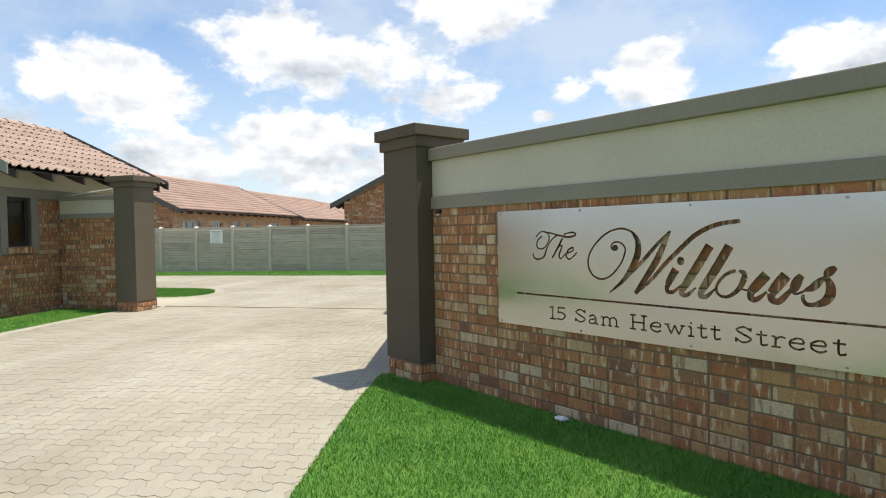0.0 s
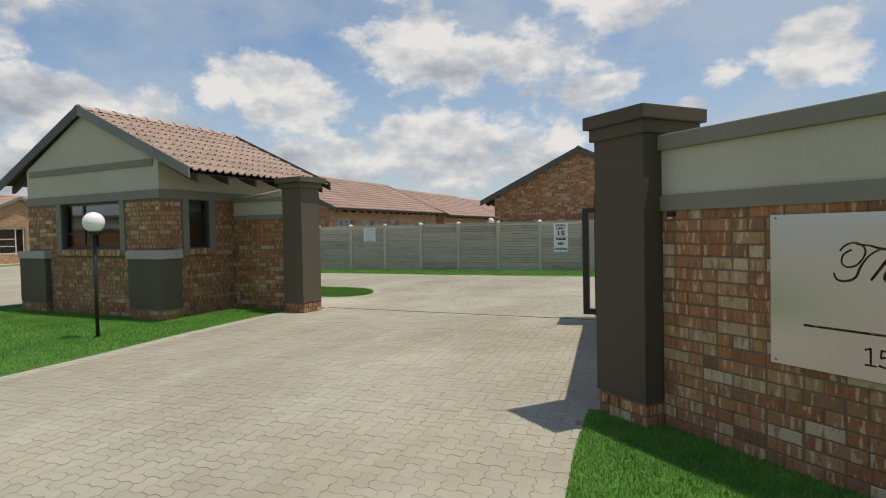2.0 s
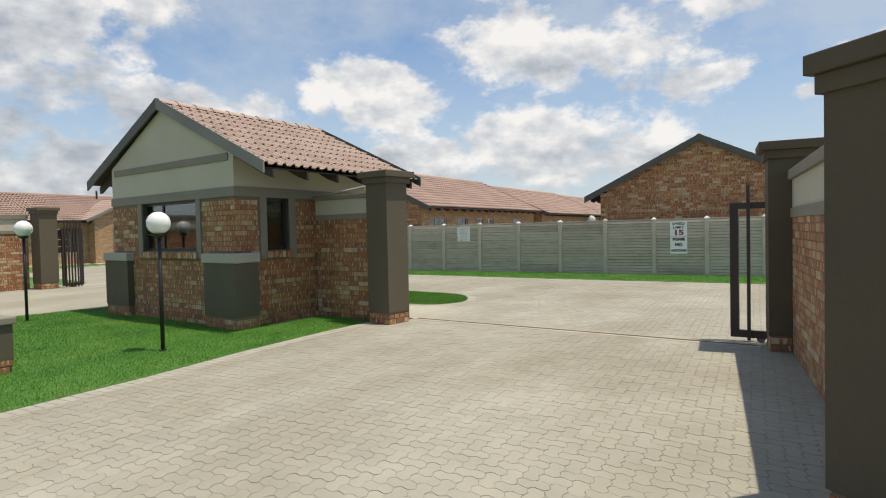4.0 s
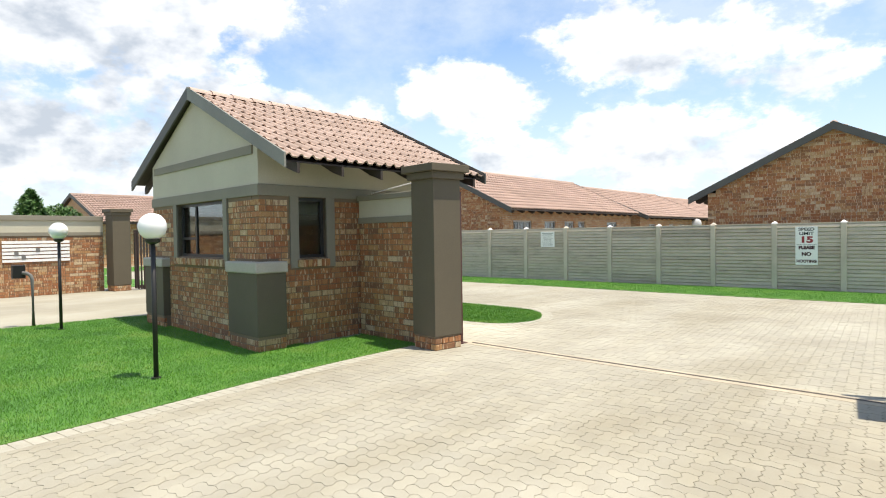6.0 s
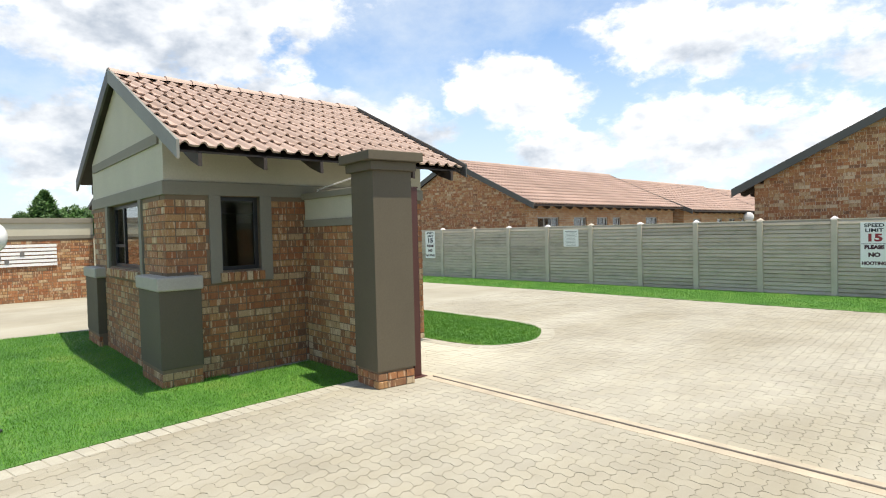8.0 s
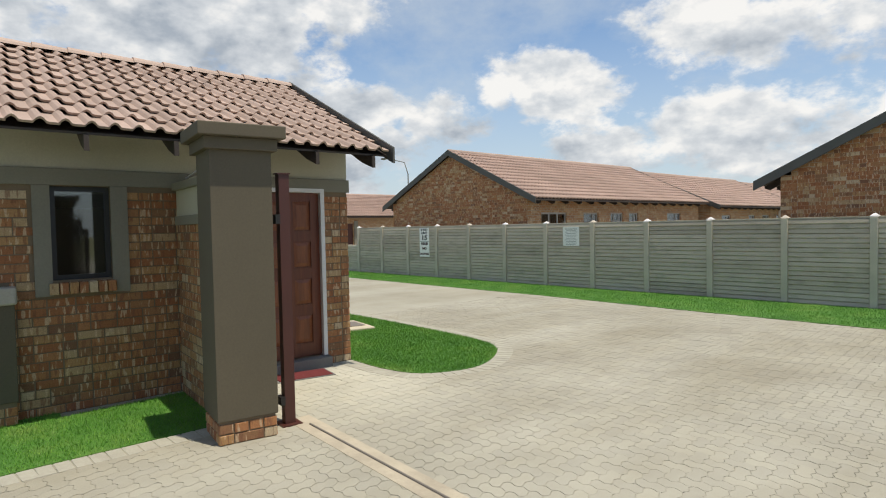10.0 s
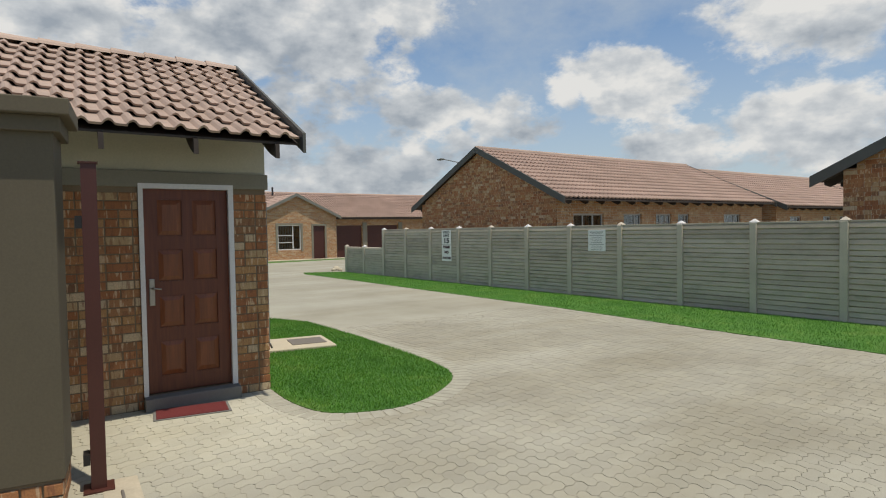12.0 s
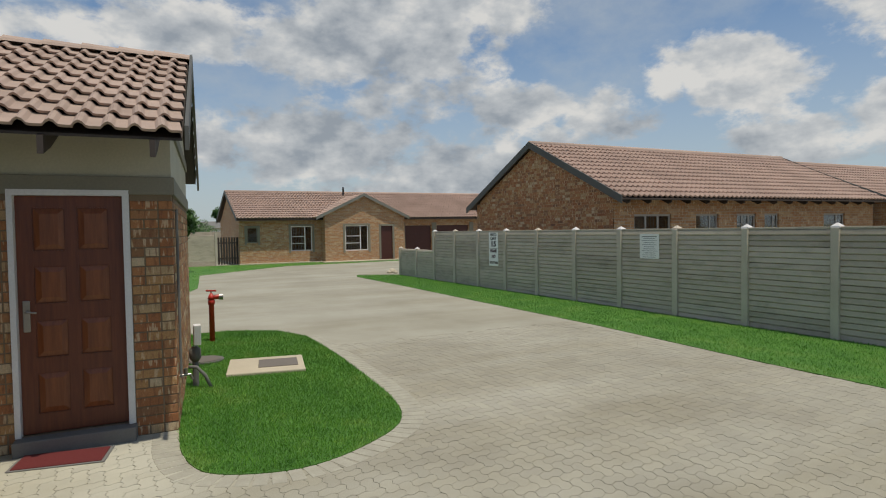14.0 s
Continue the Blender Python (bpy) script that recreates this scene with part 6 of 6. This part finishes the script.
def far_house():
    ob = thing("house", (HX - 3.9, 28.0, 0), "face brick house with gabled porch and double garage", "house")
    y0, y1, zr, xr, ze, xe = 17.1, 42.0, 4.32, -41.5, 2.56, -37.15
    P = lambda p: Vector((HX - p.y, p.x, p.z))
    Q = lambda p: Vector((HX + 0.75 - p.y, p.x, p.z))
    ops = [(17.5, 18.1, 1.2, 2.08), (19.95, 21.2, 0.68, 2.12), (27.0, 28.95, 0.0, 2.06), (29.35, 31.7, 0.0, 2.06)]
    wall = part("wall", wall_grid(bmesh.new(), P, y0, y1, -0.05, 2.60, 0.22, ops), M_FARY, ob, "face brick wall")
    part("wall", box((HX - 7.8, y0, -0.05), (HX - 7.58, y1, 2.6), None), M_FARY, ob, "face brick wall")
    bm = bmesh.new()
    prism(bm, [(HX - 7.57, -0.05), (HX - 0.22, -0.05), (HX - 0.22, 2.6), (xr, zr - 0.08), (HX - 7.57, 2.6)], y0, y0 + 0.22, lambda p: Vector((p.x, p.z, p.y)))
    part("gable_wall", bm, M_FARX, ob, "face brick gable wall")
    bm = bmesh.new()
    prism(bm, [(xe, ze - 0.03), (xr, zr - 0.03), (2 * xr - xe, ze - 0.03), (2 * xr - xe, ze - 0.06), (xr, zr - 0.07), (xe, ze - 0.06)], y0 - 0.2, y1, lambda p: Vector((p.x, p.z, p.y)))
    roof = part("roof", bm, M_TIMBER, ob, "dark roof boarding")
    wave_roof(roof, xe, ze, xr, zr, y0 - 0.2, y1)
    wave_roof(roof, 2 * xr - xe, ze, xr, zr, y0 - 0.2, y1)
    part("ridge", tube(bmesh.new(), [(xr, y0 - 0.2, zr), (xr, y1, zr)], 0.09, 10), M_RIDGE, roof, smooth=True)
    k = (zr - ze) / (xe - xr)
    for f in (lambda x: x, lambda x: 2 * xr - x):
        bm = bmesh.new()
        prism(bm, [(f(xe + 0.05), ze + 0.05), (f(xr), zr + 0.07), (f(xr), zr - 0.14), (f(xe + 0.05), ze - 0.15)], y0 - 0.23, y0 - 0.2, lambda p: Vector((p.x, p.z, p.y)))
        part("barge_board", bm, M_BARGE, roof)
    part("fascia", box((xe - 0.03, y0 - 0.2, ze - 0.12), (xe, y1, ze - 0.03), None), M_TIMBER, roof, "dark eaves board")
    # porch gable
    p0, p1, pr, pz = 21.75, 26.75, 24.1, 3.93
    xf = HX + 0.75
    pops = [(22.95, 24.4, 0.62, 2.12), (25.2, 25.95, 0.05, 2.06)]
    pk = (pz - 2.58) / (pr - 21.2)
    pw = part("porch_wall", wall_grid(bmesh.new(), Q, p0, p1, -0.05, 2.62, 0.22, pops), M_FARY, ob, "lighter face brick porch wall")
    bm = bmesh.new()
    prism(bm, [(p0, 2.62), (p1, 2.62), (p1, 2.72), (pr, pz - 0.1), (p0, 2.72)], xf - 0.22, xf, lambda p: Vector((p.z, p.x, p.y)))
    part("porch_gable", bm, M_FARY, ob, "face brick porch gable")
    for y in (p0, p1 - 0.2):
        part("porch_side", box((HX - 0.01, y, -0.05), (xf - 0.221, y + 0.2, 2.62), None), M_FARX, ob)
    zz = 2.58
    for a, b in ((21.2, pr), (27.0, pr)):
        wave_roof(roof, a, zz, b, pz, xf - 3.2, xf + 0.2, axis="x")
        bm = bmesh.new()
        prism(bm, [(a, zz + 0.06), (b, pz + 0.08), (b, pz - 0.10), (a, zz - 0.12)], xf + 0.2, xf + 0.23, lambda p: Vector((p.z, p.x, p.y)))
        part("barge_board", bm, M_BARGEN, roof, "grey barge board")
    for o, M, fm, bars in ((ops[0], P, M_BAND, False), (ops[1], P, M_WHITE, True)):
        house_window(wall, M, *o, fm, 2 if bars else 1, bars)
    house_window(pw, Q, *pops[0], M_WHITE, 2, True)
    for (a, b, c, d), M, par in ((ops[0], P, wall), (ops[1], P, wall), (pops[0], Q, pw), (pops[1], Q, pw)):
        bm = bmesh.new()
        bx(bm, (a - 0.12, -0.03, c - 0.1), (a - 0.001, 0.03, d + 0.1), M), bx(bm, (b + 0.001, -0.03, c - 0.1), (b + 0.12, 0.03, d + 0.1), M)
        bx(bm, (a - 0.001, -0.03, d + 0.001), (b + 0.001, 0.03, d + 0.1), M)
        part("surround", bm, M_BAND, par, "grey plaster surround")
    a, b, c, d = pops[1]
    part("door", box((a, 0.06, c), (b, 0.1, d), Q, 0.004), M_MAROON, ob, "dark brown front door")
    part("door_step", box((a - 0.1, -0.35, -0.02), (b + 0.1, -0.002, 0.05), Q), M_CONC, ob)
    for a, b, c, d in ops[2:]:
        g = part("garage_door", box((a, 0.10, c), (b, 0.14, d), P), M_MAROON, ob, "dark brown panelled garage door")
        for r in range(4):
            part("door_panel", box((a + 0.04, 0.085, c + 0.04 + r * 0.505), (b - 0.04, 0.099, c + 0.48 + r * 0.505), P, 0.004), M_MAROON, g)
    for a in (26.8, 29.0, 31.75):
        part("garage_pier", box((a, -0.06, -0.03), (a + 0.3, -0.001, 2.25), P), M_BAND, ob, "grey plaster pier")
    part("vent_pipe", tube(bmesh.new(), [(xr + 0.6, 24.2, 4.0), (xr + 0.6, 24.2, 4.65)], 0.06), M_BLACK, ob, "black vent pipe")
    bm = bmesh.new()
    bx(bm, (HX + 0.002, 17.0, -0.04), (HX + 0.5, 21.6, 0.06), None)
    solid("path", bm, M_CONC, "pale concrete apron along the far house", kind="structure")
    bm = bmesh.new()
    bx(bm, (xf + 0.002, 21.4, -0.04), (xf + 0.9, 33, 0.05), None)
    solid("path", bm, M_CONC, "pale concrete apron along the far house", kind="structure")


far_house()


def far_fence():
    ob = thing("fence", (-37.8, 15.3, 0), "far grey precast concrete fence beside the far house", "fence")
    for k in range(3):
        y = 12.9 + 1.5 * k
        part("post", box((-37.9, y - 0.06, -0.05), (-37.78, y + 0.06, 1.80), None, 0.006), M_POST, ob)
        if k < 2:
            for r in range(6):
                part("slab", box((-37.87, y + 0.062, r * 0.28), (-37.83, y + 1.438, r * 0.28 + 0.272), None, 0.008), M_FENCE, ob)
    ob = thing("timber_gate", (-37.8, 16.4, 0), "dark slatted timber side gate beside the far house", "gate")
    for k in range(8):
        y = 15.98 + k * 0.14
        part("slat", box((-37.84, y, 0.05), (-37.82, y + 0.10, 1.55), None), M_TIMBER, ob)
    part("rail", bx(box((-37.87, 15.95, 0.35), (-37.841, 17.08, 0.43), None), (-37.87, 15.95, 1.2), (-37.841, 17.08, 1.28), None), M_TIMBER, ob)
    ob = thing("fence", (-50, 12, 0), "pale precast boundary fence behind the far lawn", "fence")
    for k in range(10):
        part("slab", box((-50, 1 + k * 2.0, -0.05), (-49.94, 2.94 + k * 2.0, 1.9), None, 0.01), M_FENCE, ob)
        part("post", box((-50.03, 2.94 + k * 2.0, -0.05), (-49.91, 3.0 + k * 2.0, 2.0), None, 0.01), M_POST, ob)


far_fence()


def rocks():
    for i, (x, y, r) in enumerate(((-26.2, 21.5, 0.16), (-25.9, 21.25, 0.11), (-25.6, 21.4, 0.09))):
        bm = bmesh.new()
        bmesh.ops.create_icosphere(bm, subdivisions=2, radius=r)
        for v in bm.verts:
            v.co *= 1 + 0.35 * noise.noise(v.co * 6 + Vector((i, 0, 0)))
            v.co.z = max(v.co.z * 0.8, -r * 0.4)
        bmesh.ops.translate(bm, verts=bm.verts, vec=(x, y, r * 0.4))
        ob = solid("rock", bm, M_CONC, "small pale garden rock beside the low fence end", "rock", smooth=True)


rocks()


def tree(x, y, h, r, label, conifer, seed, trunk_h=None):
    rnd = random.Random(seed)
    ob = thing("tree", (x, y, 0), label, "tree")
    bm = tube(bmesh.new(), [(x, y, -0.1), (x + 0.05, y, h * 0.4), (x, y + 0.05, h * 0.9)], [0.16, 0.11, 0.03], 8)
    for k in range(8):
        a, z = rnd.uniform(0, 6.28), h * rnd.uniform(0.3, 0.8)
        q = (1 - z / h) * r * (1 if conifer else 1.2) + 0.2
        tube(bm, [(x, y, z), (x + q * 0.8 * math.cos(a), y + q * 0.8 * math.sin(a), z + 0.3)], [0.05, 0.015], 5)
    part("trunk", bm, M_TRUNK, ob)
    vs, fs = [], []
    n = 9000
    for _ in range(n):
        t = rnd.random()
        if conifer:
            z = h * (0.10 + 0.9 * t)
            a = rnd.uniform(0, 6.283)
            rad = r * (1 - t) ** 0.75 * (0.55 + 0.45 * rnd.random()) * (1 + 0.3 * math.sin(a * 5 + z * 3)) + 0.04
            c = Vector((x + rad * math.cos(a), y + rad * math.sin(a), z))
        else:
            c = Vector((rnd.gauss(0, 1), rnd.gauss(0, 1), rnd.gauss(0, 1)))
            c = c.normalized() * (rnd.random() ** 0.4)
            k = 1 + 0.45 * noise.noise(c * 2.5 + Vector((seed, 0, 0)))
            c = Vector((x + c.x * r * k, y + c.y * r * k, h - r * 0.75 + c.z * r * 0.75 * k))
        d = Vector((rnd.gauss(0, 1), rnd.gauss(0, 1), rnd.gauss(0.3, 0.8))).normalized() * rnd.uniform(0.10, 0.20)
        s = d.cross(Vector((rnd.random(), rnd.random(), 1))).normalized() * 0.05
        i = len(vs)
        off = Vector((x, y, 0))
        vs += [c - s - off, c + s - off, c + d - off]
        fs.append((i, i + 1, i + 2))
    cr = raw_mesh("crown", vs, fs, M_LEAF)
    cr.parent = ob
    tagged(cr, kind="stuff")


tree(-32.0, 12.2, 3.75, 1.35, "dense green conifer beyond the west wall", True, 2)
tree(-32.6, 13.45, 3.1, 1.0, "smaller bushy green tree beyond the west wall", False, 3)
tree(-80.0, 18.6, 3.3, 2.4, "low green bushes beyond the far fence", False, 4)
tree(-95.0, 23.2, 5.4, 1.1, "far thin tree beyond the far fence", False, 5)


def shed():
    ob = thing("shed", (-90, 20.5, 0), "low white walled shed with a dark roof far away", "shed")
    part("wall", box((-91, 17.5, 0), (-88, 27, 2.5), None), M_WHITE, ob)
    part("roof", prism(bmesh.new(), [(-91.5, 2.5), (-87.6, 2.5), (-89.5, 3.4)], 17, 27.5, lambda p: Vector((p.x, p.z, p.y))), M_GREY, ob, "dark grey roof")


shed()


def street_lamp():
    x, y = -66.4, 60.0
    ob = thing("street_lamp", (x, y, 0), "tall grey street lamp behind the houses", "street lamp")
    part("pole", tube(bmesh.new(), [(x, y, 0), (x, y, 9.0), (x - 0.5, y - 0.2, 10.6), (x - 3.0, y - 1.2, 11.3)], [0.12, 0.08, 0.06, 0.05], 8), M_GREY, ob)
    part("head", box((x - 3.9, y - 1.65, 11.2), (x - 2.9, y - 1.05, 11.4), None, 0.05), M_GREY, ob)


street_lamp()


# ---- pieces: pavers and bricks ----
UNIT = 0.102
PAVE_TURN = radians(4)


def wig(t):
    return 0.11 * math.sin(2 * math.pi * t)


def paver_outline(i, j, w, h):
    """Outline of the paver on the cells (i..i+w, j..j+h), with the wavy joints shared by all."""
    def warp(x, y):
        return (x + wig(y) * 1.0, y + wig(x) * 1.0)
    pts = []
    q = (0.0, 0.25, 0.75)
    for a in range(w):
        pts += [(i + a + t, j) for t in q]
    for a in range(h):
        pts += [(i + w, j + a + t) for t in q]
    for a in range(w):
        pts += [(i + w - a - t, j + h) for t in q]
    for a in range(h):
        pts += [(i, j + h - a - t) for t in q]
    cx, cy = i + w / 2, j + h / 2
    out = []
    for x, y in pts:
        X, Y = warp(x, y)
        k = 0.013
        out.append((X - k * np.sign(x - cx) * (1 if abs(abs(x - cx) - w / 2) < 1e-6 else 0) - cx, Y - k * np.sign(y - cy) * (1 if abs(abs(y - cy) - h / 2) < 1e-6 else 0) - cy))
    return out


def pavers():
    c, s = math.cos(PAVE_TURN), math.sin(PAVE_TURN)
    shapes = {}
    for w, h in ((2, 1), (1, 2)):
        for par in (0, 1):
            shapes[w, h, par] = paver_outline(0, 0, w, h)
    lawns = (LAWN_SIGN, LAWN_GATE, LAWN_ISLAND, LAWN_FENCE)
    spots = []
    x0, x1, y0, y1 = NEAR
    R = 260
    for j in range(-40, 260):
        for i0 in range(-160, 76, 4):
            i = i0 + (j % 4)
            for a, b, w, h in ((i + 1, j + 0.5, 2, 1), (i + 3.5, j + 1, 1, 2)):
                x, y = (a * c - b * s) * UNIT, (a * s + b * c) * UNIT
                if not (x0 < x < x1 and y0 < y < y1):
                    continue
                if any(inside(p, x, y) for p in lawns):
                    continue
                spots.append((x, y, w, h))
    rnd = random.Random(9)
    home = Vector((-3.2, 10.0))
    spots.sort(key=lambda q: min((q[0] + 4.0) ** 2 + (q[1] - 11.8) ** 2, (q[0] + 1.6) ** 2 + (q[1] - 3.6) ** 2))
    bed = bpy.data.objects["paving_bed"]
    top, low = 0.0, -0.009
    meshes = {}
    for w, h in ((2, 1), (1, 2)):
        o = shapes[w, h, 0]
        bm = bmesh.new()
        ch = 0.003
        t = [bm.verts.new((x * UNIT * 0.982, y * UNIT * 0.982, top)) for x, y in o]
        m_ = [bm.verts.new((x * UNIT, y * UNIT, top - ch)) for x, y in o]
        lo = [bm.verts.new((x * UNIT, y * UNIT, low)) for x, y in o]
        n = len(o)
        bm.faces.new(t)
        for a, b in ((t, m_), (m_, lo)):
            for k in range(n):
                bm.faces.new((b[k], b[(k + 1) % n], a[(k + 1) % n], a[k]))
        bmesh.ops.recalc_face_normals(bm, faces=bm.faces)
        me = bpy.data.meshes.new("paver")
        bm.to_mesh(me)
        bm.free()
        me.materials.append(M_PAVER)
        meshes[w, h] = me
    R3 = Matrix.Rotation(PAVE_TURN, 4, "Z")
    for x, y, w, h in spots[:300]:
        ob = new("paver", meshes[w, h])
        ob.parent = bed
        ob.matrix_basis = Matrix.Translation((x, y, rnd.uniform(-0.0012, 0.0012))) @ R3
    vs, fs = [], []
    for x, y, w, h in spots[300:]:
        o = shapes[w, h, 0]
        n, base, dz = len(o), len(vs), rnd.uniform(-0.0012, 0.0012)
        for k, z in ((0.982, top), (1.0, low)):
            vs += [(x + (p * c - q * s) * UNIT * k, y + (p * s + q * c) * UNIT * k, z + dz * (z == top)) for p, q in o]
        fs.append(tuple(range(base, base + n)))
        fs += [(base + n + k, base + n + (k + 1) % n, base + (k + 1) % n, base + k) for k in range(n)]
    ob = raw_mesh("pavers", vs, fs, M_PAVERS)
    ob.parent = bed
    tagged(ob, kind="stuff")


def border(name, line, side, label):
    """A course of blocks set crosswise along the edge of a lawn."""
    pts = [Vector((*p, 0)) for p in line]
    holder = None
    total, seg = 0, []
    for a, b in zip(pts, pts[1:]):
        seg.append((total, a, b))
        total += (b - a).length
    me = {}
    n = int(total / 0.112)
    bm = bmesh.new()
    bx(bm, (-0.052, 0.004, -0.02), (0.052, 0.215, 0.004), None, 0.004)
    bmesh.ops.recalc_face_normals(bm, faces=bm.faces)
    m = bpy.data.meshes.new("kerb_block")
    bm.to_mesh(m)
    bm.free()
    m.materials.append(M_KERB)
    bed = bpy.data.objects["paving_bed"]
    for k in range(n):
        s = (k + 0.5) * total / n
        for t0, a, b in reversed(seg):
            if s >= t0:
                d = (b - a).normalized()
                p = a + d * (s - t0)
                break
        nrm = Vector((d.y, -d.x, 0)) * side
        ob = new("kerb_block", m)
        ob.parent = bed
        # the block's y runs away from the lawn
        ax = nrm.cross(Vector((0, 0, 1)))
        ob.matrix_basis = Matrix.Translation(p) @ Matrix((ax, nrm, Vector((0, 0, 1)))).transposed().to_4x4()


pavers()
border("kerb", LAWN_ISLAND[0:41], 1, "")
border("kerb", LAWN_GATE[0:6], 1, "")
build_bricks()
